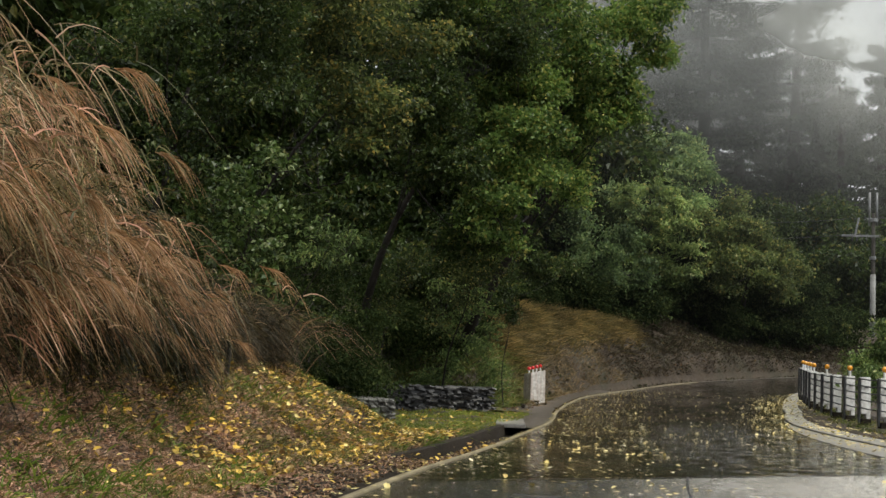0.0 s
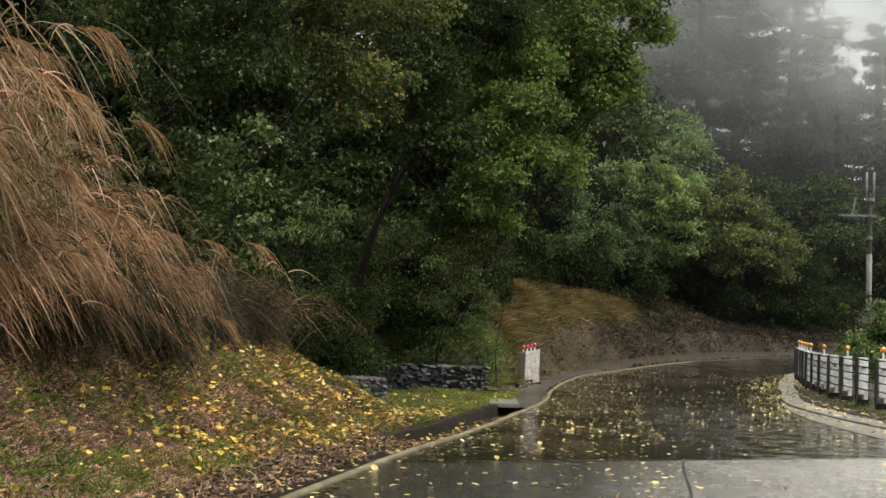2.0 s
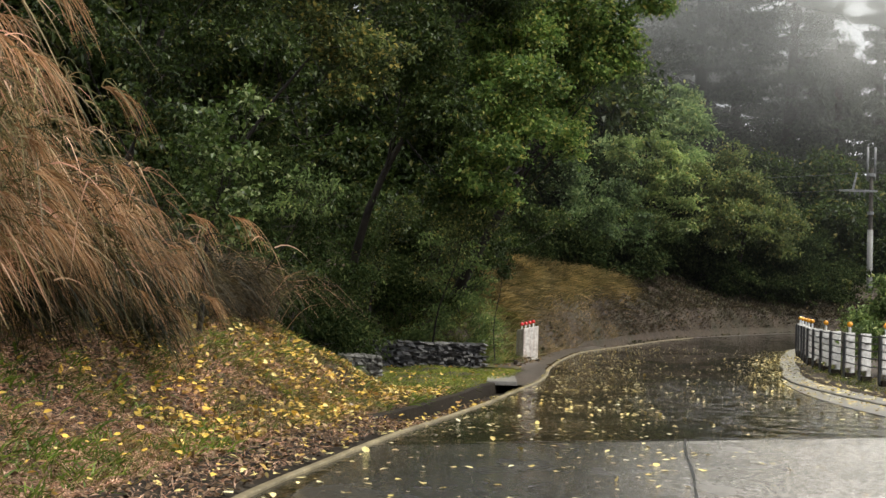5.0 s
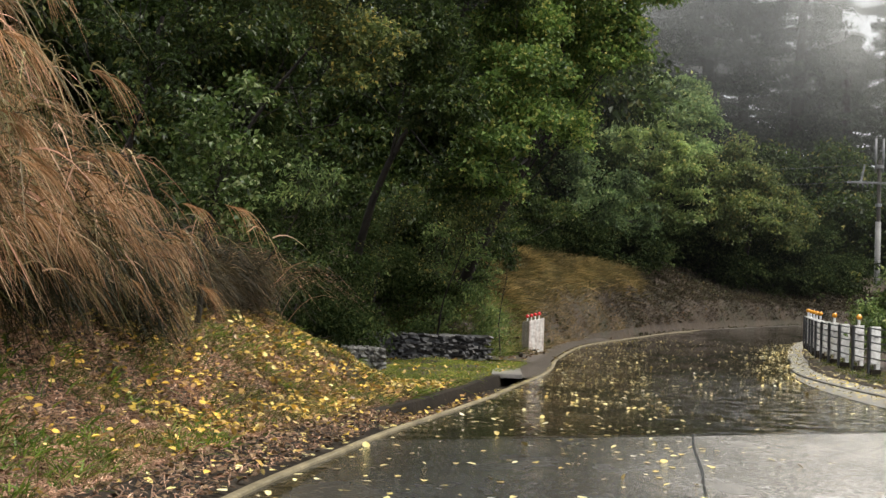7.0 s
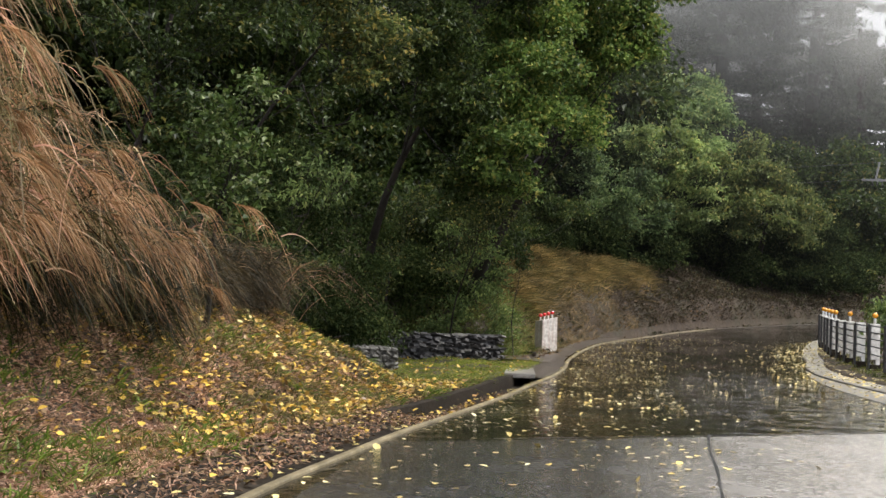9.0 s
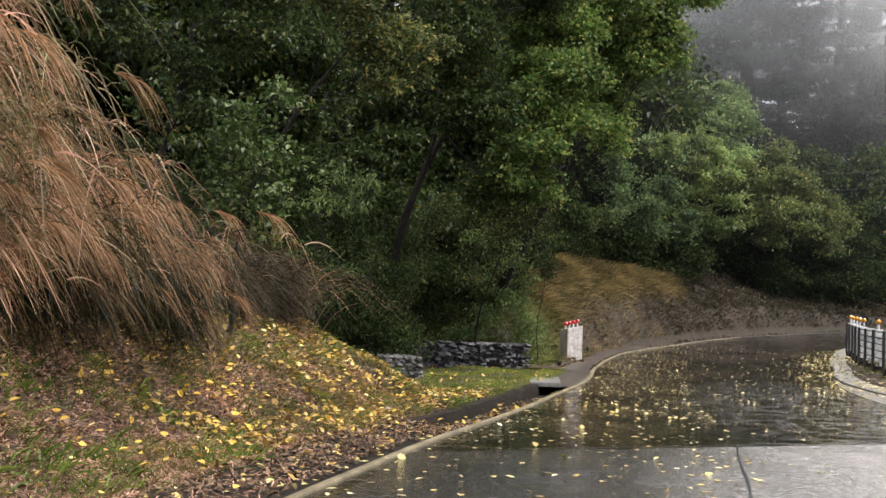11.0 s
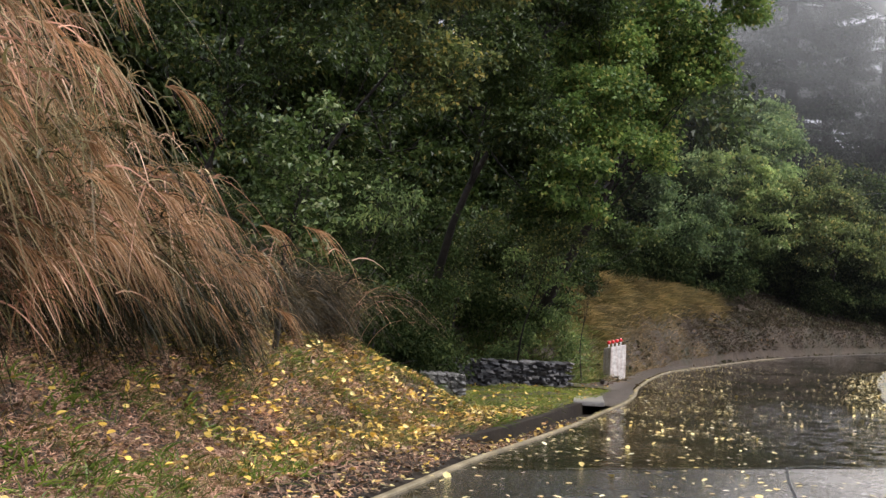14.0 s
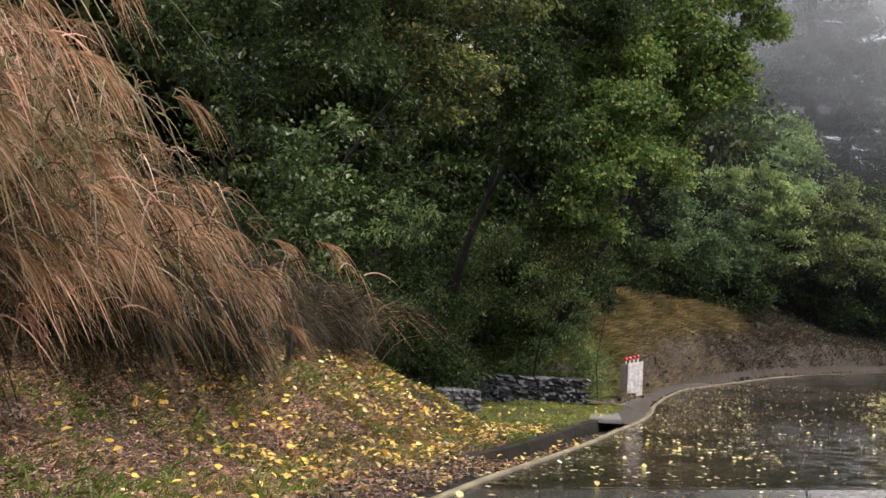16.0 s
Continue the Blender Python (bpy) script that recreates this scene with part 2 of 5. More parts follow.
MAT_PLUME = leafy("rust_reed_plume", [(0.0, (0.2, 0.1, 0.045)), (0.6, (0.37, 0.21, 0.105)), (1.0, (0.56, 0.38, 0.24))], 0.7, 0.45, 1.5)
MAT_GRASS = leafy("verge_grass", [(0.0, (0.05, 0.08, 0.015)), (0.5, (0.11, 0.15, 0.03)), (0.8, (0.19, 0.2, 0.05)), (1.0, (0.3, 0.24, 0.1))], 0.5, 0.4, 1.2)
MAT_DRYGRASS = leafy("dry_slope_grass", [(0.0, (0.055, 0.058, 0.02)), (0.5, (0.17, 0.135, 0.058)), (1.0, (0.4, 0.3, 0.15))], 0.6, 0.35, 0.9, tint=(2.2, (0.5, 0.55, 0.45), (1.15, 1.05, 0.95)))
MAT_FALLEN = leafy("fallen_yellow_leaf", [(0.0, (0.16, 0.1, 0.05)), (0.25, (0.34, 0.2, 0.08)), (0.5, (0.56, 0.37, 0.08)), (0.88, (0.72, 0.5, 0.1)), (1.0, (0.8, 0.68, 0.32))], 0.35, 0.15, 2.2)
MAT_WETLEAF = leafy("wet_pale_leaf", [(0.0, (0.42, 0.3, 0.09)), (0.4, (0.7, 0.56, 0.2)), (0.85, (0.8, 0.7, 0.36)), (1.0, (0.86, 0.82, 0.62))], 0.3, 0.05, 0.3)
MAT_NEEDLELITTER = leafy("pinkish_needle_litter", [(0.0, (0.2, 0.12, 0.088)), (0.5, (0.5, 0.31, 0.23)), (1.0, (0.78, 0.55, 0.43))], 0.6, 0.1, 1.3)
MAT_LAWN = leafy("yellow_green_lawn", [(0.0, (0.09, 0.13, 0.018)), (0.5, (0.2, 0.25, 0.035)), (1.0, (0.34, 0.34, 0.07))], 0.5, 0.4, 1.2)
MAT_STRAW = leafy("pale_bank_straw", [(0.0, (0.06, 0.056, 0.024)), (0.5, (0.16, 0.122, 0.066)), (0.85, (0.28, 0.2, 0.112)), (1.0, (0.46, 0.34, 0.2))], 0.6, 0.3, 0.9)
MAT_LITTER = leafy("brown_leaf_litter", [(0.0, (0.036, 0.022, 0.013)), (0.5, (0.115, 0.07, 0.04)), (1.0, (0.3, 0.2, 0.12))], 0.6, 0.1, 1.0)

# ---- lines of the plan ----


def smooth_line(points, step=0.3):
    """A Catmull-Rom line through plan points, in even steps."""
    p = np.array([points[0]] + list(points) + [points[-1]], float)
    out = []
    for i in range(1, len(p) - 2):
        n = max(2, int(np.linalg.norm(p[i + 1] - p[i]) / step))
        for k in range(n):
            u = k / n
            out.append(0.5 * (2 * p[i] + (p[i + 1] - p[i - 1]) * u + (2 * p[i - 1] - 5 * p[i] + 4 * p[i + 1] - p[i + 2]) * u**2 + (3 * p[i] - p[i - 1] - 3 * p[i + 1] + p[i + 2]) * u**3))
    out.append(p[-2])
    return np.array(out)


KERB_L = smooth_line([(-2.3, -40), (-2.1, -20), (-1.98, -8), (-1.9, -2), (-1.86, 1), (-1.82, 3.6), (-1.7, 5.5), (-1.55, 7.5), (-1.32, 9.5), (-1.04, 12.0), (-0.84, 14.2), (-0.5, 17.6), (-0.37, 19.9), (-0.32, 22.1), (-0.14, 25.1), (0.07, 27.5), (0.39, 30.2), (0.87, 32.3), (1.77, 35.4), (2.85, 39.2), (4.0, 42.2), (5.3, 44.8), (7.4, 48.2), (9.6, 51.2), (14, 55), (22, 57.5), (45, 59), (120, 60)])
KERB_R = smooth_line([(4.6, -40), (4.5, -15), (4.42, -2), (4.3, 4), (4.15, 9), (3.88, 14.5), (3.78, 16.2), (3.71, 18.2), (3.74, 20.2), (4.0, 22.6), (4.47, 25.3), (4.86, 28), (5.76, 32.9), (7.1, 38), (9.6, 43), (14, 47.5), (22, 50.5), (45, 52.5), (120, 53.5)])


def road_z(y):
    """The road lies level at first, and then climbs into the bend."""
    y = np.maximum(np.asarray(y, float) - 6, 0)
    return np.where(y < 40, 0.00055 * y * y, 0.88 + 0.044 * np.minimum(y - 40, 20))


def beside(line, x, y):
    """Signed distance from a plan line (to its left positive) and the y of its nearest point."""
    x, y = np.atleast_1d(x).astype(float), np.atleast_1d(y).astype(float)
    best, side, near = np.full(x.shape, 1e9), np.ones(x.shape), np.zeros(x.shape)
    for a, b in zip(line[:-1], line[1:]):
        d = b - a
        u = np.clip(((x - a[0]) * d[0] + (y - a[1]) * d[1]) / (d @ d), 0, 1)
        qx, qy = a[0] + u * d[0], a[1] + u * d[1]
        r = np.hypot(x - qx, y - qy)
        hit = r < best
        best = np.where(hit, r, best)
        side = np.where(hit, np.sign(d[0] * (y - a[1]) - d[1] * (x - a[0]) + 1e-12), side)
        near = np.where(hit, qy, near)
    return best * side, near


def step01(v, a, b):
    u = np.clip((v - a) / (b - a), 0, 1)
    return u * u * (3 - 2 * u)


def waves(x, y, scale, seed=0.0):
    """Cheap smooth unevenness between -1 and 1."""
    x, y = x * scale + seed, y * scale + seed * 1.7
    return (np.sin(1.3 * x + 0.7 * y) + np.sin(-0.8 * x + 1.6 * y + 1.1) + np.sin(2.1 * x + 1.2 * y + 2.3) * 0.6) / 2.6


def ground_z(x, y):
    x, y = np.atleast_1d(x).astype(float), np.atleast_1d(y).astype(float)
    s, ny = beside(KERB_L, x, y)
    r, ry = beside(KERB_R, x, y)
    r = -r
    zr = road_z(ny)
    se = s * (1 + 0.28 * step01(ny, 5.5, 9))
    mound = np.interp(se, [0.25, 0.4, 1.1, 1.4, 1.7, 2.6, 4, 8, 20, 60, 400], [-0.02, 0.04, 0.15, 0.36, 0.62, 1.15, 1.6, 2.6, 6, 15, 16])
    mound = mound * (1 - 0.24 * step01(ny, 6.5, 9.5))
    lawn = np.interp(s, [0.45, 0.55, 2.7, 3.6, 5.4, 20, 60, 400], [0.045, 0.05, 0.06, 0.2, 1.2, 6, 14, 16])
    foot = np.interp(ny, [22, 24.5, 28, 33, 60], [1.3, 1.15, 0.75, 0.35, 0.3])
    sc = s - foot
    cut = np.interp(sc, [-1.2, 0, 0.12, 0.5, 0.9, 2.4, 5, 20, 60, 400], [0.03, 0.06, 0.25, 0.95, 1.1, 1.75, 3.0, 7, 12, 12])
    cut = cut * (1 - 0.42 * step01(ny, 46, 54))
    cut = cut + (0.5 + 0.16 * waves(x, y, 1.1, 4.0)) * step01(sc, 0.5, 1.0) * step01(ny, 26, 28.5) * (1 - step01(ny, 39.5, 43.5)) - 0.5 * step01(sc, 1.3, 3.0) * step01(ny, 26, 28.5) * (1 - step01(ny, 38, 42))
    cut = cut + 0.28 * waves(x, y, 2.8, 2.0) * step01(sc, 0.9, 1.4) * step01(ny, 27, 30) * (1 - step01(ny, 34, 37))
    cut = cut + 0.08 * waves(x, y, 2.3) * step01(sc, 0.1, 0.6)
    left = mound * (1 - step01(ny, 9.9, 12.9)) + lawn * step01(ny, 9.9, 12.9)
    left = left * (1 - step01(ny, 20.6, 24)) + cut * step01(ny, 20.6, 24)
    left = left + 0.05 * waves(x, y, 3.1) * step01(s, 0.7, 1.6) + 0.5 * waves(x, y, 0.21, 3.0) * step01(s, 5, 15)
    right = np.interp(r, [0.27, 0.32, 1.4, 3, 8, 20, 60, 400], [0.05, 0.075, 0.1, -0.4, -3, -6, -8, 0]) + 0.04 * waves(x, y, 2.0) * step01(r, 0.5, 1.0)
    z = np.where(s > 0, zr + left, np.where(r > 0, road_z(ry) + right, zr - 0.12))
    z = np.where((s > -0.2) & (s < 0.5) & (ny < 16.8) & (ny > 8.4), zr - 0.3, z)
    z = np.where((s > -0.2) & (s < 0.48) & (ny <= 8.4), zr - 0.1, z)
    z = np.where((s > -0.2) & (s < 0.44) & (ny >= 16.8), zr - 0.1, z)
    return np.where((r > -0.2) & (r < 0.24), road_z(ry) - 0.1, z)


# ---- meshes ----


def mesh_of(name, verts, faces, mat, smooth=False):
    me = bpy.data.meshes.new(name)
    verts, faces = np.asarray(verts, np.float32), np.asarray(faces, np.int32)
    me.vertices.add(len(verts))
    me.vertices.foreach_set("co", verts.ravel())
    k = faces.shape[1]
    me.loops.add(faces.size)
    me.loops.foreach_set("vertex_index", faces.ravel())
    me.polygons.add(len(faces))
    me.polygons.foreach_set("loop_start", np.arange(len(faces), dtype=np.int32) * k)
    me.polygons.foreach_set("use_smooth", np.full(len(faces), smooth))
    me.update(calc_edges=True)
    me.materials.append(mat)
    return me


def child(name, data, parent, label=""):
    ob = new(name, data)
    ob.parent = parent
    return tagged(ob, label)


def part(name, bm, mat, parent, label="", smooth=False):
    """Links a bmesh as one mesh object under a thing or a part."""
    me = bpy.data.meshes.new(name)
    bm.to_mesh(me)
    bm.free()
    me.materials.append(mat)
    for p in me.polygons:
        p.use_smooth = smooth
    return child(name, me, parent, label)


def thing(name, at, label, category, group="", kind=""):
    e = new(name)
    e.location = at
    e.empty_display_size = 0.2
    return tagged(e, label, category, group, kind)


def stuff(name, parts, label, category):
    """Uncountable small pieces: a mesh, with further meshes of another look under it."""
    root = None
    for n, me, lb in parts:
        if root is None:
            root = tagged(new(name, me), label, category, kind="stuff")
        else:
            child(n, me, root, lb)
    return root


def box(size, at=(0, 0, 0), turn=0.0, bevel=0.0):
    bm = bmesh.new()
    bmesh.ops.create_cube(bm, size=1.0)
    bmesh.ops.scale(bm, vec=size, verts=bm.verts)
    if bevel:
        bmesh.ops.bevel(bm, geom=bm.edges[:], offset=bevel, segments=2, affect="EDGES", profile=0.6)
    bmesh.ops.transform(bm, matrix=pose(*at, 0, 0, turn), verts=bm.verts)
    return bm


def rod(a, b, r0, r1=None, sides=10):
    r1 = r0 if r1 is None else r1
    a, b = Vector(a), Vector(b)
    bm = bmesh.new()
    bmesh.ops.create_cone(bm, cap_ends=True, segments=sides, radius1=r0, radius2=r1, depth=(b - a).length)
    turn = (b - a).to_track_quat("Z", "Y").to_matrix().to_4x4()
    bmesh.ops.transform(bm, matrix=Matrix.Translation((a + b) / 2) @ turn, verts=bm.verts)
    return bm


def tube(points, radii, sides=8):
    """Verts and quads of a bent, tapering tube."""
    p, radii = np.array(points, float), np.array(radii, float)
    d = np.gradient(p, axis=0)
    d /= np.linalg.norm(d, axis=1, keepdims=True) + 1e-9
    ref = np.where(np.abs(d[:, 2:3]) < 0.9, [[0, 0, 1.0]], [[1.0, 0, 0]])
    u = np.cross(d, ref)
    u /= np.linalg.norm(u, axis=1, keepdims=True)
    w = np.cross(d, u)
    a = np.linspace(0, 2 * np.pi, sides, endpoint=False)
    v = p[:, None] + radii[:, None, None] * (u[:, None] * np.cos(a)[None, :, None] + w[:, None] * np.sin(a)[None, :, None])
    n = len(p)
    i, j = np.meshgrid(np.arange(n - 1), np.arange(sides), indexing="ij")
    k = (j + 1) % sides
    f = np.stack([i * sides + j, i * sides + k, (i + 1) * sides + k, (i + 1) * sides + j], -1).reshape(-1, 4)
    return v.reshape(-1, 3), f


def joined(pieces):
    vs, fs, n = [], [], 0
    for v, f in pieces:
        vs.append(v)
        fs.append(f + n)
        n += len(v)
    return np.concatenate(vs), np.concatenate(fs)


def strip(name, line, offsets, heights, mat, lo=-1e9, hi=1e9, dz=0.0, smooth=False, rise=None, taper=None):
    """A long strip along a plan line: a cross-section of offsets (left positive) and heights over the road."""
    keep = (line[:, 1] >= lo) & (line[:, 1] <= hi)
    line = line[keep]
    d = np.gradient(line, axis=0)
    d /= np.linalg.norm(d, axis=1, keepdims=True)
    left = np.stack([-d[:, 1], d[:, 0]], 1)
    o, h = np.array(offsets, float), np.array(heights, float)
    o = o[None] + (o[None] - o[-1]) * (-step01(line[:, 1], *taper)[:, None] if taper else 0 * line[:, :1])
    xy = line[:, None] + left[:, None] * o[:, :, None]
    if rise is not None:
        h = np.array([rise(v, h) for v in line[:, 1]])
    z = road_z(line[:, 1])[:, None] + (h[None] if h.ndim == 1 else h) + dz
    v = np.concatenate([xy, z[..., None]], -1).reshape(-1, 3)
    n, k = len(line), o.shape[1]
    i, j = np.meshgrid(np.arange(n - 1), np.arange(k - 1), indexing="ij")
    f = np.stack([i * k + j + 1, i * k + j, (i + 1) * k + j, (i + 1) * k + j + 1], -1).reshape(-1, 4)
    return mesh_of(name, v, f, mat, smooth)


rng = np.random.default_rng(7)


def unit(v):
    return v / (np.linalg.norm(v, axis=-1, keepdims=True) + 1e-9)


def leaf_mesh(name, at, size, mat, out=None, up_bias=0.9, droop=0.3, slim=0.55, fold=0.2, lie=1.0, full=False):
    """Folded pointed leaves at given places, each of two triangles."""
    n = len(at)
    size = np.broadcast_to(size, (n,))[:, None] * rng.uniform(0.6, 1.35, (n, 1))
    axis = rng.normal(size=(n, 3))
    if out is not None:
        axis = unit(axis) + 1.1 * out
    axis[:, 2] = axis[:, 2] * lie - droop
    axis = unit(axis)
    normal = rng.normal(size=(n, 3))
    normal[:, 2] += up_bias * 2
    side = unit(np.cross(axis, normal))
    normal = unit(np.cross(side, axis))
    a = at - axis * size * 0.5
    tip = at + axis * size * 0.5
    mid = at - axis * size * 0.06
    left = mid + side * size * slim * 0.5 + normal * size * fold
    right = mid - side * size * slim * 0.5 + normal * size * fold
    if full:
        curl = normal * size * rng.uniform(-0.1, 0.25, (n, 1)) * fold * 8
        w = side * size * slim * rng.uniform(0.35, 0.55, (n, 1))
        l1, r1 = a + axis * size * 0.22 + w + curl, a + axis * size * 0.25 - w + curl
        l2, r2 = a + axis * size * 0.68 + w * 0.85 + curl, a + axis * size * 0.62 - w + curl
        v = np.stack([a, r1, r2, tip, l2, l1], 1).reshape(-1, 3)
        i = np.arange(n)[:, None] * 6
        return mesh_of(name, v, np.concatenate([i + [0, 1, 2, 3], i + [0, 3, 4, 5]], 1).reshape(-1, 4), mat)
    v = np.stack([a, left, tip, right], 1).reshape(-1, 3)
    i = np.arange(n)[:, None] * 4
    f = np.concatenate([i + [0, 2, 1], i + [0, 3, 2]], 1).reshape(-1, 3)
    return mesh_of(name, v, f, mat)


def blade_mesh(name, root, way, length, width, mat, bend=0.6, segments=5, lean_dir=None, side_pull=0.65, drop=0.75, late=0.0):
    """Bent, tapering ribbons from their roots: grass and reed blades."""
    n = len(root)
    length, width = np.broadcast_to(length, (n,))[:, None], np.broadcast_to(width, (n,))[:, None]
    way = unit(way)
    flat = way.copy()
    flat[:, 2] = 0
    flat = unit(flat + 0.02 * rng.normal(size=(n, 3)))
    if lean_dir is not None:
        flat = unit(0.5 * flat + lean_dir)
    bend = np.broadcast_to(bend, (n,))[:, None]
    side = unit(np.cross(way, rng.normal(size=(n, 3)) * 0.5 + np.array([0.2, -1.0, 0.3])))
    rows = []
    for k in range(segments + 1):
        u = k / segments
        c = root + way * length * u + (flat * side_pull * u ** (2 + late * 0.5) - np.array([0, 0, drop]) * u ** (2.2 + late)) * length * bend
        w = width * (1 - u) ** 0.6 * 0.5 + 0.0006
        rows += [c - side * w, c + side * w]
    v = np.stack(rows, 1).reshape(-1, 3)
    k = 2 * (segments + 1)
    i = np.arange(n)[:, None] * k
    quads = np.concatenate([i + [2 * q, 2 * q + 1, 2 * q + 3, 2 * q + 2] for q in range(segments)], 1).reshape(-1, 4)
    return mesh_of(name, v, quads, mat)


def clumps(lobes, clumps_per_m2, leaves_per_clump, spread, shell=(0.72, 1.08)):
    """Places for leaves in clumps over uneven lobes (x, y, z, rx, ry, rz), and the way outwards."""
    at, out = [], []
    for x, y, z, rx, ry, rz in lobes:
        area = 4 * np.pi * ((rx * ry) ** 1.6 + (rx * rz) ** 1.6 + (ry * rz) ** 1.6) ** (1 / 1.6) / 3 ** (1 / 1.6)
        n = max(3, int(area * clumps_per_m2))
        d = unit(rng.normal(size=(n, 3)))
        r = rng.uniform(*shell, (n, 1)) * (1 + 0.16 * np.sin(5 * d[:, :1] + x) * np.cos(4 * d[:, 2:] + y) + 0.1 * np.sin(9 * d[:, 1:2] + z))
        c = np.array([x, y, z]) + d * r * np.array([rx, ry, rz])
        k = leaves_per_clump
        size = rng.uniform(0.6, 1.5, (n, 1, 1)) * spread
        tilt = rng.normal(size=(n, 1, 2)) * 0.25 - 0.35 * d[:, None, :2]
        p = rng.normal(size=(n, k, 3)) * size * np.array([1, 1, 0.28])
        p[..., 2] += (p[..., :2] * tilt).sum(-1)
        p = c[:, None] + p
        at.append(p.reshape(-1, 3))
        out.append(np.repeat(d, k, 0))
    return np.concatenate(at), np.concatenate(out)


def pads(lobes, seed, count=6, part_of=0.52, flat=0.55):
    """Breaks each lobe of a crown into flat pads of foliage with gaps between them."""
    r = np.random.default_rng(seed)
    made = []
    for x, y, z, rx, ry, rz in lobes:
        for _ in range(count):
            d = unit(r.normal(size=3)) * r.uniform(0.35, 0.95)
            k = part_of * r.uniform(0.7, 1.25)
            made.append((x + d[0] * rx, y + d[1] * ry, z + d[2] * rz * 1.05, rx * k, ry * k, rz * k * flat))
    return made


def tree(name, base, lobes, leaf, label, category="tree", size=0.09, per_m2=14, per_clump=26, spread=0.16, trunk=0.16, group="", shell=(0.72, 1.08), slim=0.55, droop=0.3, pad=(6, 0.52, 0.55)):
    """A tapered trunk, a limb with side twigs to each lobe, and a crown of leaves in clumps."""
    base = np.array([base[0], base[1], float(ground_z(base[0], base[1])[0]) - 0.1])
    group = group or {"forest_tree": "woods on the slope", "undergrowth_shrub": "undergrowth of the bank", "maple_tree": "maples above the cutting"}.get(name, "")
    root = thing(name, base, label, category, group)
    centres = np.array([l[:3] for l in lobes])
    top = centres.mean(0)
    top[2] = max(top[2], base[2] + 0.5)
    k = np.linspace(0, 1, 9)[:, None]
    wob = np.stack([np.sin(k[:, 0] * 5 + base[1]), np.cos(k[:, 0] * 4 + base[0]), 0 * k[:, 0]], 1) * 0.12 * (top[2] - base[2]) * 0.3
    line = base + (top - base) * k + wob * k * (1 - k) * 4
    v, f = tube(line - base, np.linspace(trunk, trunk * 0.35, 9) + trunk * 0.6 * np.exp(-k[:, 0] * 14), 10)
    child("trunk", mesh_of("trunk", v, f, MAT_BARK, True), root)
    pieces = []
    for l in lobes:
        c = np.array(l[:3])
        start = line[int(rng.integers(4, 8))]
        mid = (start + c) / 2 + np.array([0, 0, -0.12 * np.linalg.norm(c - start)])
        q = np.linspace(0, 1, 6)[:, None]
        limb = (1 - q) ** 2 * start + 2 * q * (1 - q) * mid + q**2 * c
        pieces.append(tube(limb - base, np.linspace(trunk * 0.2, trunk * 0.05, 6), 6))
        for _ in range(9):
            e = c + unit(rng.normal(size=3)) * np.array(l[3:]) * 0.95
            s0 = limb[int(rng.integers(3, 6))]
            m = (s0 + e) / 2 + rng.normal(size=3) * 0.06
            pieces.append(tube(np.stack([s0, m, e]) - base, [trunk * 0.1, trunk * 0.06, 0.004], 4))
    v, f = joined(pieces)
    tagged(child("branchwork", mesh_of("branchwork", v, f, MAT_BARK, True), root), kind="stuff")
    at, out = clumps(pads(lobes, int(abs(base[0] * 97 + base[1] * 13)), *pad), per_m2 * 1.15, per_clump, spread * 0.9, shell)
    child("crown", leaf_mesh("crown", at - base, size, leaf, out, slim=slim, droop=droop), root)
    return root


# ---- ground, road and kerbs ----


def spaced(fine_lo, fine_hi, fine, lo, hi):
    a, up, down = list(np.arange(fine_lo, fine_hi, fine)), [], []
    v, st = fine_hi, fine
    while v < hi:
        up.append(v)
        st *= 1.13
        v += st
    v, st = fine_lo, fine
    while v > lo:
        st *= 1.13
        v -= st
        down.append(v)
    return np.array(down[::-1] + a + up + [hi])


def build_ground():
    xs, ys = spaced(-5.5, 12.5, 0.14, -600, 600), spaced(0.5, 56, 0.22, -300, 900)
    gx, gy = np.meshgrid(xs, ys)
    z = ground_z(gx.ravel(), gy.ravel())
    v = np.stack([gx.ravel(), gy.ravel(), z], 1)
    nx, ny = len(xs), len(ys)
    i, j = np.meshgrid(np.arange(ny - 1), np.arange(nx - 1), indexing="ij")
    f = np.stack([i * nx + j, i * nx + j + 1, (i + 1) * nx + j + 1, (i + 1) * nx + j], -1).reshape(-1, 4)
    m, t, b = mat_base("damp_soil_and_moss", 0.75, 0.3)
    broad = noisy(t, 0.7, 6.0)
    fine = noisy(t, 9.0, 6.0)
    c = ramp(t, broad, [(0.3, (0.03, 0.02, 0.012)), (0.5, (0.05, 0.034, 0.02)), (0.7, (0.029, 0.027, 0.012))])
    c = mixed(t, 1.0, c, ramp(t, fine, [(0.3, (0.45, 0.43, 0.4)), (0.7, (1.2, 1.2, 1.2))]), "MULTIPLY")
    t.links.new(c, b.inputs["Base Color"])
    bumped(t, b, fine, 0.7, 0.05)
    tagged(new("ground", mesh_of("ground", v, f, m, True)), "damp brown soil and moss of the wooded hillside", "ground", kind="structure")


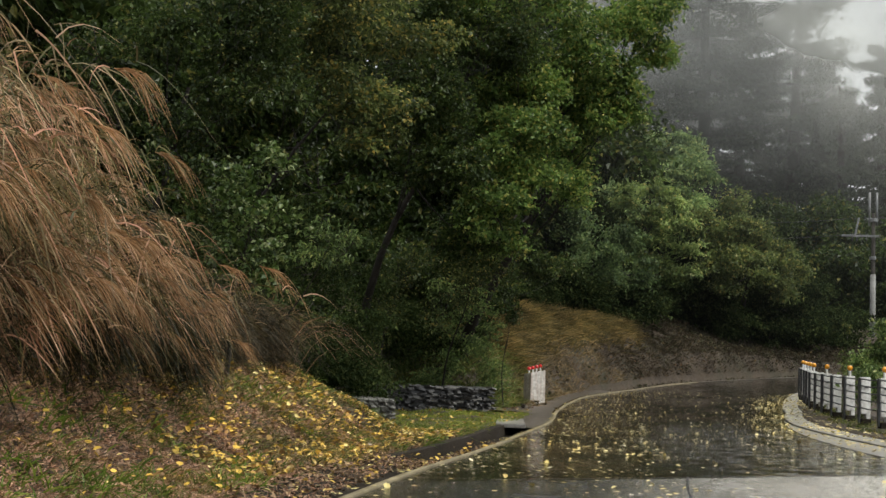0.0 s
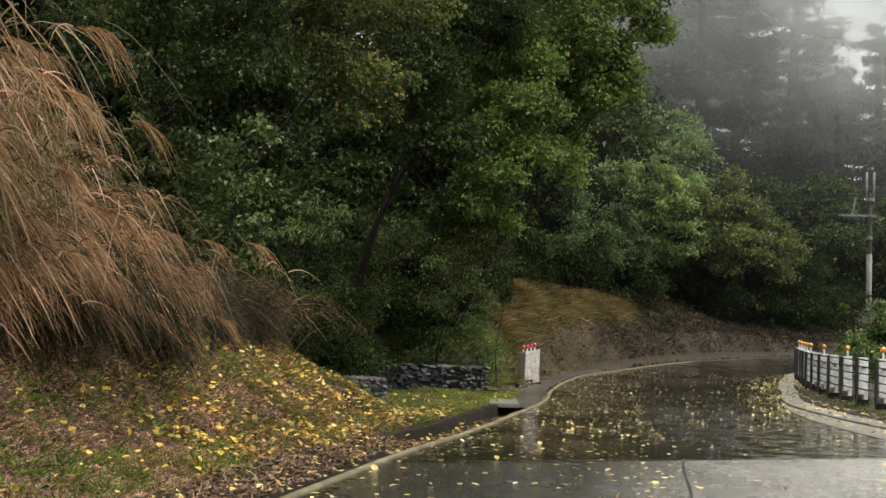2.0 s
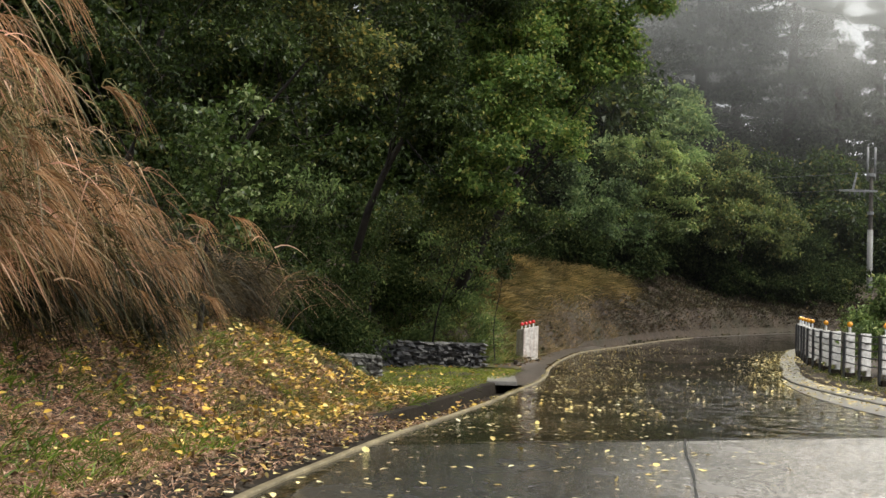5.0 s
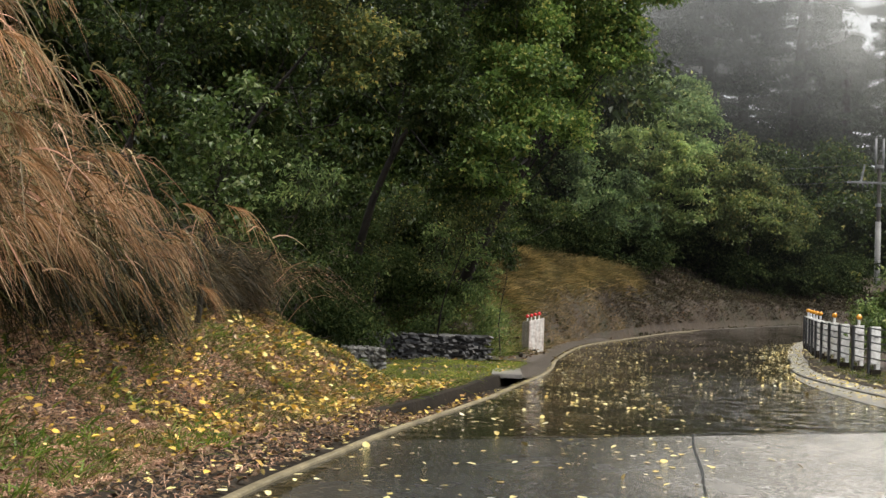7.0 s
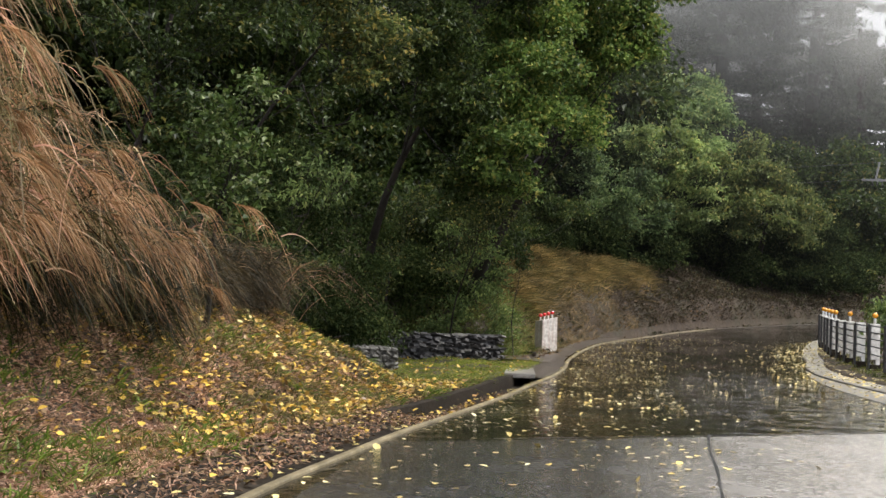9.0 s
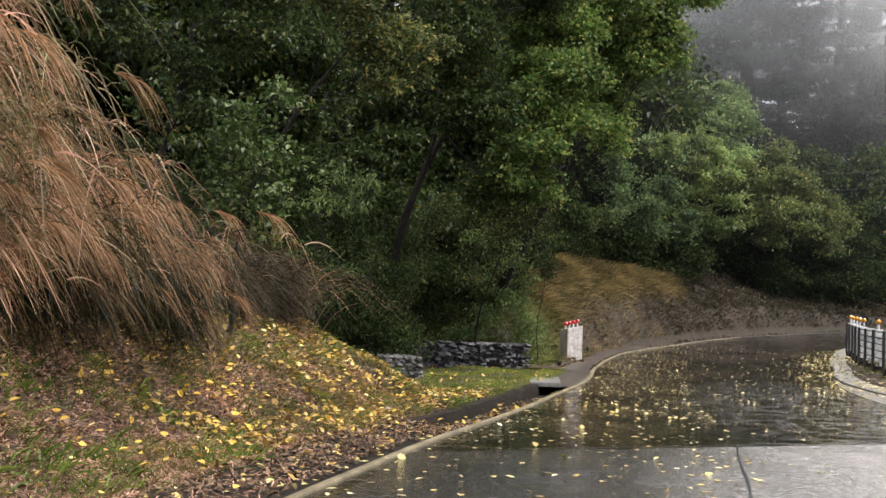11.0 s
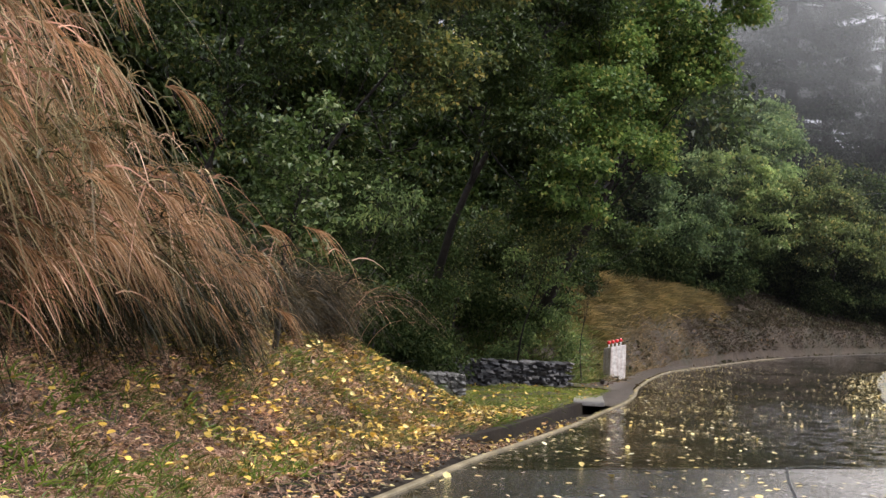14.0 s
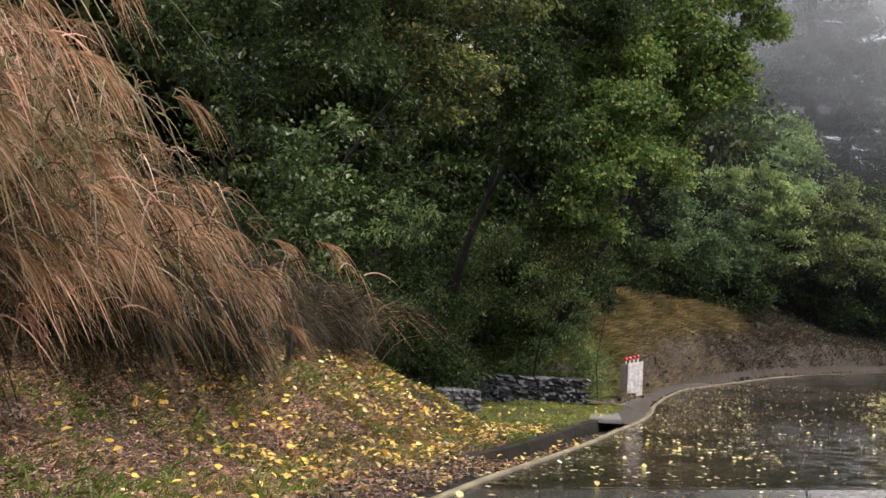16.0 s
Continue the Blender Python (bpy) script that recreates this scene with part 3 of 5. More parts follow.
def build_road():
    """The carriageway between both kerbs, as a grid of cells."""
    n, k = 320, 13

    def even(line, n):
        d = np.r_[0, np.cumsum(np.hypot(*np.diff(line, axis=0).T))]
        u = np.linspace(0, 1, n) ** 1.0 * d[-1]
        return np.stack([np.interp(u, d, line[:, 0]), np.interp(u, d, line[:, 1])], 1)

    a, b = even(KERB_L, n), even(KERB_R, n)
    w = np.linspace(0, 1, k)[None, :, None]
    xy = a[:, None] * (1 - w) + b[:, None] * w
    zl, zr = road_z(a[:, 1])[:, None], road_z(b[:, 1])[:, None]
    z = zl * (1 - w[..., 0]) + zr * w[..., 0]
    v = np.concatenate([xy, z[..., None]], -1).reshape(-1, 3)
    i, j = np.meshgrid(np.arange(n - 1), np.arange(k - 1), indexing="ij")
    f = np.stack([i * k + j, i * k + j + 1, (i + 1) * k + j + 1, (i + 1) * k + j], -1).reshape(-1, 4)
    tagged(new("road", mesh_of("road", v, f, MAT_ROAD, True)), "dark wet asphalt mountain road bending out of sight", "road", kind="structure")


build_ground()
build_road()


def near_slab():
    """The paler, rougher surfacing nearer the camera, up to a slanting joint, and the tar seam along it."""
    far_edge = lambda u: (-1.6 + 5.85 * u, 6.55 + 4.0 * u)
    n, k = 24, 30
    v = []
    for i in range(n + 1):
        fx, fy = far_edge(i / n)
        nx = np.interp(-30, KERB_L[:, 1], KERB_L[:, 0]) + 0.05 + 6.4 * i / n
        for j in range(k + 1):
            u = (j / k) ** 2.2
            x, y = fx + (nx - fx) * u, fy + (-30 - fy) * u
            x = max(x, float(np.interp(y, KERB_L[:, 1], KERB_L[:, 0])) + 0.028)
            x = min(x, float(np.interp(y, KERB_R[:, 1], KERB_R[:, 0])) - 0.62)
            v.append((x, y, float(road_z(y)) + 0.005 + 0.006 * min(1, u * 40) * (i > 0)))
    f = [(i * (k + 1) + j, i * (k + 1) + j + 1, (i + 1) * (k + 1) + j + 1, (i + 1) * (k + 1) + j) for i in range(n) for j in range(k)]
    tagged(new("road_near", mesh_of("road_near", v, f, MAT_ROAD_NEAR, True)), "wet asphalt paler to the right by wear and painted sheen, ending at a joint", "road", kind="structure")

    def seam(points, width, lift):
        line = smooth_line(points, 0.15)
        d = np.gradient(line, axis=0)
        d /= np.linalg.norm(d, axis=1, keepdims=True)
        side = np.stack([-d[:, 1], d[:, 0]], 1)
        w = width * (0.7 + 0.6 * rng.random(len(line)))[:, None]
        a, b = line + side * w, line - side * w
        z = road_z(line[:, 1])[:, None] + lift
        vv = np.concatenate([np.concatenate([a, z], 1), np.concatenate([b, z], 1)])
        m = len(line)
        return vv, np.array([(q, q + 1, m + q + 1, m + q) for q in range(m - 1)])

    v, f = joined([seam([(0.72, 8.2), (0.6, 7.0), (0.5, 5.6), (0.34, 3.6), (0.3, 1.0)], 0.008, 0.0145), seam([(-0.9, 7.05), (0.7, 8.12), (2.4, 9.28), (3.6, 10.1)], 0.012, 0.0135)])
    tagged(new("road_seam", mesh_of("road_seam", v, f, MAT_SEAM)), "dark tar seams across the wet road", "road seam", kind="structure")


near_slab()

me = strip("kerb_left", KERB_L, [0.058, 0.05, 0.03, -0.004, -0.009, -0.013], [-0.15, 0.012, 0.018, 0.018, 0.012, -0.06], MAT_KERB, -39, 43.5)
tagged(new("kerb_left", me), "pale concrete edge line of the road, leaf-strewn and wet", "kerb", kind="structure")
me = strip("kerb_far", KERB_L, [0.06, 0.05, -0.02, -0.03], [-0.1, 0.012, 0.012, -0.05], MAT_SHOULDER, 43.4, 200)
tagged(new("kerb_far", me), "soil-covered edge of the road round the bend", "kerb", kind="structure")
me = strip("kerb_right", KERB_R, [0.06, 0.055, 0.035, -0.26, -0.275, -0.28], [-0.05, 0.035, 0.045, 0.062, 0.058, -0.05], MAT_KERBGREY, -39, 200)
tagged(new("kerb_right", me), "curved pale concrete kerb below the guard rail", "kerb", kind="structure")
GUTTER_FULL = np.array([-0.01, -0.1, -0.1, 0.05, 0.06, 0.06, -0.2])
GUTTER_FILLED = np.array([0.0, 0.0, 0.05, 0.06, 0.065, 0.08, -0.2])


def gutter_rise(y, h):
    u = float(step01(y, 6.8, 9.6))
    return GUTTER_FILLED * (1 - u) + GUTTER_FULL * u + np.array([0, 1, 1, 0.6, 1, 1, 0]) * 0.005 * math.sin(y * 2.3)


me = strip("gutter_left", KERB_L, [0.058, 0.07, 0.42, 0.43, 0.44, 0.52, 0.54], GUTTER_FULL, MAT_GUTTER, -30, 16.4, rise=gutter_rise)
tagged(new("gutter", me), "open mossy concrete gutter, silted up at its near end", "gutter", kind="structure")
me = strip("apron_right", KERB_R, [0.6, 0.4, 0.085], [0.004, 0.01, 0.02], MAT_APRON, -30, 22.5, taper=(13.5, 22.4))
tagged(new("pavement_right", me), "wet pale concrete apron along the kerb", "pavement", kind="structure")
me = strip("soil_left", KERB_L, [0.62, 0.3, 0.058], [0.05, 0.04, 0.012], MAT_SHOULDER, 16.0, 22.0)
tagged(new("pavement_edge", me), "narrow soil strip between slab and kerb", "pavement", kind="structure")
me = strip("shoulder_left", KERB_L, [1.25, 0.6, 0.08], [0.085, 0.075, 0.02], MAT_SHOULDER, 20.2, 34)
tagged(new("pavement_left", me), "dark wet packed shoulder along the bend", "pavement", kind="structure")

# ---- reeds and grass on the near bank ----


def lobe(x, y, z, r, sy=1.0, sz=0.85):
    return (x, y, z, r, r * sy, r * sz)


def on_ground(x, y):
    return np.stack([x, y, ground_z(x, y)], 1)


def bank_points(n, s_lo, s_hi, y_lo, y_hi):
    """Plan points left of the road, by distance from the kerb."""
    y = rng.uniform(y_lo, y_hi, n)
    s = rng.uniform(s_lo, s_hi, n)
    x = np.interp(y, KERB_L[:, 1], KERB_L[:, 0]) - s
    return x, y


def build_reeds():
    lean = unit(np.array([0.9, -0.35, 0.0]))

    def bed(k, s_lo, s_hi, y_lo, y_hi, lo, hi, heights, forward=0.2):
        """Stems in tussocks: roots, ways and lengths."""
        n = k // 24
        tx, ty = bank_points(n, s_lo, s_hi, y_lo, y_hi)
        own, tall = rng.normal(size=(n, 3)) * 0.2, rng.uniform(0.6, 1.12, n)
        at = np.repeat(np.arange(n), 24)
        x, y = tx[at] + rng.normal(size=n * 24) * 0.11, ty[at] + rng.normal(size=n * 24) * 0.11
        way = unit(rng.normal(size=(n * 24, 3)) * 0.1 + own[at] + np.array([forward, -0.08, 1.0]))
        return on_ground(x, y), way, tall[at] * rng.uniform(lo, hi, n * 24) * np.interp(y, *heights)

    def along(root, way, size, u, bend):
        """Place and direction on a bowed stem."""
        u, size = u[:, None], size[:, None]
        p = root + way * size * u + (lean * 0.55 * u**2.3 - np.array([0, 0, 0.85]) * u**2.8) * size * bend
        d = way + (lean * 1.26 * u**1.3 - np.array([0, 0, 2.38]) * u**1.8) * bend
        return p, unit(d)

    tall = ([1, 3, 4.5, 5.5, 6.3, 7.2], [2.4, 2.1, 1.86, 1.6, 1.0, 0.45])
    root, way, size = bed(5000, 1.75, 4.6, 0.8, 7.1, 0.5, 1.05, tall, 0.26)
    few = rng.random(len(root)) < 0.22
    stems = blade_mesh("stems", root[few], way[few], size[few] * 0.96, 0.0032, MAT_REEDSHADE, 0.5, 7, lean * 2, side_pull=0.55, drop=0.85, late=0.6)
    per = 27
    r = np.repeat(np.arange(len(root)), per)
    u = rng.uniform(0.12, 1.0, len(r))
    p, d = along(root[r], way[r], size[r], u, 0.5)
    out = rng.normal(size=p.shape) * 0.62 + d * 0.2 + lean * 0.4 + np.array([0, 0, 0.3]) + np.array([0, 0, 0.5]) * (1 - u[:, None])
    gust = lean + np.repeat(rng.normal(size=(len(root) // 24, 3)) * [0.55, 0.55, 0], 24, 0)[r]
    # Lower blades, and those at the bank's end, take the shade-darkened green.
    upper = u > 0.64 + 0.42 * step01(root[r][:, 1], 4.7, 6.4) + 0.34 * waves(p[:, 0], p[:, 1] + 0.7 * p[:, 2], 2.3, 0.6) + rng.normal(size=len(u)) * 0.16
    hang = dict(side_pull=0.5, drop=1.25, late=0.0)

    def blades(name, pick, mat, lo, hi):
        n = int(pick.sum())
        return blade_mesh(name, p[pick], out[pick], rng.uniform(lo, hi, n), rng.uniform(0.004, 0.0085, n), mat, rng.uniform(0.6, 1.1, n), 5, gust[pick], **hang)

    olive = upper & (waves(p[:, 0] + p[:, 2], p[:, 1] * 1.6, 3.1, 2.2) + rng.normal(size=len(u)) * 0.35 > 0.25)
    dry = blades("reed_grass", upper & ~olive, MAT_REED, 0.11, 0.27)
    half_dry = blades("half_dry_blades", olive, MAT_REEDOLIVE, 0.12, 0.28)
    green = blades("green_blades", ~upper, MAT_REEDSHADE, 0.14, 0.32)
    low, lway, lsize = bed(1400, 1.95, 2.6, 8.3, 10.2, 0.5, 1.0, ([8, 9, 10, 11], [0.62, 0.72, 0.75, 0.7]), 0.04)
    r = np.repeat(np.arange(len(low)), 9)
    lp, ld = along(low[r], lway[r], lsize[r], rng.uniform(0.1, 1.0, len(r)), 0.25)
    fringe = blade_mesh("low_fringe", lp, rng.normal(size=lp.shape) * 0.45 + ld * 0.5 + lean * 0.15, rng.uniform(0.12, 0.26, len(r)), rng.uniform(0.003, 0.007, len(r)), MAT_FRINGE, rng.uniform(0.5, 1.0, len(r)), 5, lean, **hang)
    # plumes: slender drooping heads of fine strands along the end of a stem
    some = rng.random(len(root)) < 0.22
    tip, back = along(root[some], way[some], size[some], np.full(some.sum(), 1.0), 0.5)
    m, k = len(tip), 26
    v = rng.uniform(-0.07, 0.05, (m, k, 1))
    sr = (tip[:, None] + v * back[:, None]).reshape(-1, 3)
    sw = rng.normal(size=(m * k, 3)) * 0.16 + np.repeat(back, k, 0) * 0.5 + lean * 0.4 + np.array([0, 0, 0.1])
    plume = blade_mesh("plumes", sr, sw, rng.uniform(0.08, 0.2, m * k), 0.0032, MAT_PLUME, 0.9, 5, lean, side_pull=0.25, drop=1.3)
    wy = rng.uniform(9.8, 10.8, 60)
    wx = np.interp(wy, KERB_L[:, 1], KERB_L[:, 0]) - rng.uniform(1.9, 2.5, 60)
    wr = on_ground(wx, wy)
    wisp = blade_mesh("wisps", wr, rng.normal(size=(60, 3)) * 0.15 + np.array([0.4, -0.1, 1.0]), rng.uniform(1.0, 1.4, 60), 0.005, MAT_REED, 0.75, 7, lean, side_pull=0.55, drop=1.1, late=0.6)
    stuff("reed_grass", [("reed_grass", dry, ""), ("half_dry_blades", half_dry, "olive half-dry blades in patches"), ("green_blades", green, "low green blades darkened for shade under the dry ones"), ("low_fringe", fringe, "short brown blades at the end of the bank, darkened for shade"), ("stems", stems, ""), ("wisps", wisp, ""), ("plumes", plume, "rust-brown feathery seed plumes")], "tall dry tan reed grass arching over the roadside bank", "reed grass")


def tufts(name, x, y, blades, length, mat, label, spread=0.05, bend=0.5, width=0.004, lean=None, category="grass"):
    n = len(x)
    rx = np.repeat(x, blades) + rng.normal(size=n * blades) * spread
    ry = np.repeat(y, blades) + rng.normal(size=n * blades) * spread
    root = on_ground(rx, ry) - [0, 0, 0.01]
    way = rng.normal(size=(len(root), 3)) * 0.45 + np.array([0.1, -0.05, 1.0])
    ln = np.repeat(rng.uniform(0.6, 1.3, n), blades) * rng.uniform(0.5, 1.2, n * blades) * length
    me = blade_mesh(name, root, way, ln, rng.uniform(0.6, 1.4, n * blades) * width, mat, bend, 3, lean)
    return stuff(name, [(name, me, "")], label, category)


build_reeds()
x, y = bank_points(1500, 0.42, 1.9, 1.5, 14.5)
keep = rng.random(len(x)) < 0.12 + 0.5 * waves(x, y, 2.2, 1.0) + 0.62 * step01(y, 5.0, 8.0)
x, y = x[keep], y[keep]
tufts("verge_grass", x, y, 26, 0.11, MAT_GRASS, "short damp green grass among leaves on the bank", 0.06)
x, y = bank_points(1000, 0.5, 2.9, 12.3, 21)
tufts("lawn_grass", x, y, 30, 0.07, MAT_LAWN, "short yellow-green grass before the stone wall", 0.07)
x, y = bank_points(95, 0.45, 1.7, 2.0, 13)
nx, ny = bank_points(28, 0.5, 1.7, 2.2, 5.2)
x, y = np.r_[x, nx], np.r_[y, ny]
tufts("bank_weeds", x, y, 26, 0.15, leafy("fresh_green_weed", [(0.0, (0.06, 0.1, 0.015)), (0.6, (0.13, 0.21, 0.03)), (1.0, (0.25, 0.32, 0.06))], 0.45, 0.4, 1.5), "fresh green weeds between the fallen leaves", 0.05, 0.5, 0.009, None, "weeds")
x, y = bank_points(260, 0.45, 2.0, 1.5, 11)
tufts("dry_tufts", x, y, 24, 0.16, MAT_DRYGRASS, "dry straw tufts on the leaf-strewn bank", 0.06)
def arc_points(n, s_lo, s_hi, y_lo, x_hi):
    """Plan points left of the kerb line round the bend."""
    run = KERB_L[(KERB_L[:, 1] >= y_lo) & (KERB_L[:, 0] <= x_hi)]
    d = np.gradient(run, axis=0)
    d /= np.linalg.norm(d, axis=1, keepdims=True)
    i = rng.integers(0, len(run), n)
    s = rng.uniform(s_lo, s_hi, n)
    p = run[i] + np.stack([-d[i, 1], d[i, 0]], 1) * s[:, None] + rng.normal(size=(n, 2)) * 0.12
    return p[:, 0], p[:, 1]


# Withered brown, darkened further to paint the trees' shade on the cutting.
MAT_WITHERSHADE = leafy("shade_withered_grass", [(0.0, (0.014, 0.012, 0.006)), (0.5, (0.034, 0.026, 0.014)), (0.85, (0.062, 0.045, 0.024)), (1.0, (0.13, 0.09, 0.05))], 0.7, 0.2, 0.8)
x, y = arc_points(7000, 0.35, 4.0, 23, 26)
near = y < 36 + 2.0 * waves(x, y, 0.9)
tufts("cut_slope_grass", x[~near], y[~near], 22, 0.24, MAT_WITHERSHADE, "dry brown grass on the road cutting, darkened for the trees' shade", 0.1, 0.6, 0.007)
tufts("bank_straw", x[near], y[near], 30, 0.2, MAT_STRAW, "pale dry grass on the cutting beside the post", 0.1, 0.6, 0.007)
x, y = bank_points(420, 0.9, 3.2, 21.4, 27.5)
tufts("bank_herbs", x, y, 24, 0.34, MAT_GRASS, "rank green grass at the foot of the shrubs", 0.1, 0.6, 0.012)
x, y = arc_points(26000, 0.3, 4.0, 22, 26)
keep = rng.random(len(x)) < (0.6 + 0.6 * waves(x, y, 1.3, 2.0)) * np.where(y < 38, 0.12, 0.7)
at = on_ground(x[keep], y[keep]) + np.array([0, 0, 1.0]) * rng.uniform(0.01, 0.14, (keep.sum(), 1))
stuff("cutting_creeper", [("cutting_creeper", leaf_mesh("cutting_creeper", at, 0.12, leafy("dull_creeper_leaf", [(0.0, (0.02, 0.02, 0.01)), (0.5, (0.05, 0.042, 0.022)), (0.85, (0.05, 0.06, 0.025)), (1.0, (0.16, 0.11, 0.06))], 0.6, 0.2), None, 0.6, 0.0, 0.6, 0.2), "")], "dull brown and green creepers matting the cutting", "creeper")
x, y = arc_points(2400, 1.3, 3.0, 26.5, 3.5)
tufts("mound_grass", x, y, 24, 0.55, MAT_DRYGRASS, "soft tan long grass hanging over the cutting", 0.1, 0.62, 0.018, np.array([0.45, -0.25, 0.0]))


def scatter_leaves(name, n, s_lo, s_hi, y_lo, y_hi, mat, size, label, lift=0.02, thin=None, gutter=0.35, slim=0.75):
    x, y = bank_points(n, s_lo, s_hi, y_lo, y_hi)
    if thin is not None:
        keep = thin(x, y)
        x, y = x[keep], y[keep]
    s, _ = beside(KERB_L, x, y)
    keep = (s > 0.5) | (rng.random(len(x)) < gutter)
    x, y, s = x[keep], y[keep], s[keep]
    at = on_ground(x, y)
    silt = (s < 0.54) & (y < 8.4)
    at[silt, 2] = np.maximum(at[silt, 2], road_z(y[silt]) + 0.012 + 0.13 * s[silt])
    deep = (s < 0.43) & (y >= 8.4) & (y < 16.4)
    at[deep, 2] = road_z(y[deep]) - 0.09
    at[:, 2] += rng.uniform(0.2, 1.0, len(x)) * lift
    me = leaf_mesh(name, at, size, mat, None, 1.8, 0.0, slim, 0.1, 0.4, slim > 0.3)
    return stuff(name, [(name, me, "")], label, "fallen leaves")


def patchy(x, y):
    return rng.random(len(x)) < (0.35 + 0.5 * waves(x, y, 2.9) + 0.4 * np.clip((y - 4.5) / 3, -0.6, 1)) * (0.25 + 0.85 * step01(y, 3.4, 6.0))


scatter_leaves("bank_leaves", 8200, 0.1, 1.9, 1.8, 12.8, MAT_FALLEN, 0.046, "fallen yellow leaves lying thick on the bank", 0.08, patchy, 0.18)
scatter_leaves("needle_litter", 78000, 0.1, 2.3, 1.3, 10, MAT_NEEDLELITTER, 0.045, "pinkish brown needle and straw litter over the bank", 0.02, None, 0.12, 0.16)
scatter_leaves("bank_litter", 14000, 0.07, 1.9, 1.5, 14, MAT_LITTER, 0.036, "damp brown leaf litter covering the bank", 0.03, lambda x, y: rng.random(len(x)) < 0.3 + 0.6 * step01(y, 4.0, 6.5))
scatter_leaves("gutter_litter", 1300, 0.07, 0.56, 1.8, 12, MAT_LITTER, 0.036, "sodden brown leaves lying in the gutter", 0.015, None, 1.0)
scatter_leaves("gutter_leaves", 180, 0.07, 0.5, 2.0, 15, MAT_WETLEAF, 0.04, "yellow leaves washed into the gutter", 0.015, None, 1.0)
scatter_leaves("lawn_leaves", 330, 0.45, 2.6, 12.5, 21, MAT_FALLEN, 0.05, "yellow leaves scattered over the lawn strip", 0.05)
scatter_leaves("shoulder_litter", 2500, 0.2, 1.6, 21, 46, MAT_LITTER, 0.08, "brown leaf litter at the foot of the cutting", 0.03)


def road_leaves():
    n = 5600
    y = 3.0 + 33 * rng.random(n) ** 1.4
    w = rng.random(n)
    w = np.where(rng.random(n) < 0.62, w**1.4 * 0.42, w)
    w = np.where(rng.random(n) < 0.18, 1 - 0.2 * w, w)
    a, b = np.interp(y, KERB_L[:, 1], KERB_L[:, 0]) - 0.3, np.interp(y, KERB_R[:, 1], KERB_R[:, 0])
    x = a + (b - a) * w
    keep = rng.random(n) < np.interp(y, [3, 9, 12, 30], [0.22, 0.5, 1.0, 0.7]) * (0.7 + 0.6 * waves(x, y, 1.6, 5.0))
    x, y = x[keep], y[keep]
    s, _ = beside(KERB_L, x, y)
    z = road_z(y) + 0.012 * (y < 10) + np.where(s > 0.06, 0.015 - 0.12 * step01(y, 6.8, 9.6), np.where(s > -0.06, 0.028, 0.006))
    me = leaf_mesh("road_leaves", np.stack([x, y, z], 1), 0.045, MAT_WETLEAF, None, 7.0, 0.0, 0.8, 0.05, 0.1, True)
    stuff("road_leaves", [("road_leaves", me, "")], "wet yellow leaves strewn over the dark road", "fallen leaves")


road_leaves()


def verge_litter():
    n = 2200
    y = rng.uniform(8, 36, n)
    off = rng.normal(size=n) * 0.4 + 0.02
    x = np.interp(y, KERB_R[:, 1], KERB_R[:, 0]) + off
    s, _ = beside(KERB_R, x, y)
    z = np.where(s > 0.09, road_z(y) + np.where((y < 22.5) & (s < 0.6), 0.024, 0.008), np.where(s > -0.28, road_z(y) + 0.068, ground_z(x, y) + 0.02))
    me = leaf_mesh("verge_leaves", np.stack([x, y, z], 1), 0.055, MAT_WETLEAF, None, 5.0, 0.0, 0.75, 0.06, 0.15, True)
    stuff("verge_leaves", [("verge_leaves", me, "")], "yellow leaves drifted along the kerb and verge", "fallen leaves")
    gy = rng.uniform(12, 34, 110)
    gx = np.interp(gy, KERB_R[:, 1], KERB_R[:, 0]) + rng.uniform(0.5, 1.5, 110)
    tufts("rail_grass", gx, gy, 22, 0.16, MAT_GRASS, "ragged grass growing round the rail posts", 0.09, 0.5, 0.007)


verge_litter()

# ---- trees and shrubs ----
ROUND = (9, 0.44, 0.8)
tree("sapling", (-3.25, 7.9), [lobe(-2.80, 7.6, 2.54, 0.15), lobe(-3.07, 7.6, 2.40, 0.18), lobe(-3.21, 7.6, 2.18, 0.17), lobe(-2.92, 7.5, 2.13, 0.20), lobe(-3.09, 7.6, 1.89, 0.19), lobe(-2.79, 7.4, 1.79, 0.14), lobe(-2.87, 7.4, 1.55, 0.15), lobe(-3.19, 7.6, 1.63, 0.15)], MAT_PALE, "young roadside sapling with pale-backed green leaves", "sapling", 0.052, 46, 7, 0.06, 0.022, slim=0.75, droop=0.1, pad=(6, 0.6, 0.9))
tree("shrub", (-3.5, 10.4), [lobe(-2.68, 9.2, 2.10, 0.17), lobe(-2.40, 9.2, 2.05, 0.12), lobe(-2.79, 9.3, 1.91, 0.17), lobe(-2.56, 9.3, 1.89, 0.14)], MAT_FERN, "leafy shrub reaching out of the shade", "shrub", 0.055, 40, 8, 0.06, 0.012, slim=0.32, droop=0.2, pad=(6, 0.6, 0.8))
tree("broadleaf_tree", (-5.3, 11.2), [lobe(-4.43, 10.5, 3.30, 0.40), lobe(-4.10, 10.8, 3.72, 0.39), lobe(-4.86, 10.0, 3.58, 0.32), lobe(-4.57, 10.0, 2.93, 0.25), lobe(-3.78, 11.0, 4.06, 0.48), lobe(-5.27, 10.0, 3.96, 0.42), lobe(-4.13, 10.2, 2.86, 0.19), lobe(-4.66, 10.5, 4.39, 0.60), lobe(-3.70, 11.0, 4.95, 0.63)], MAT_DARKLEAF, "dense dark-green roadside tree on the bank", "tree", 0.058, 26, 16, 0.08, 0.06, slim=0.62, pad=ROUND)
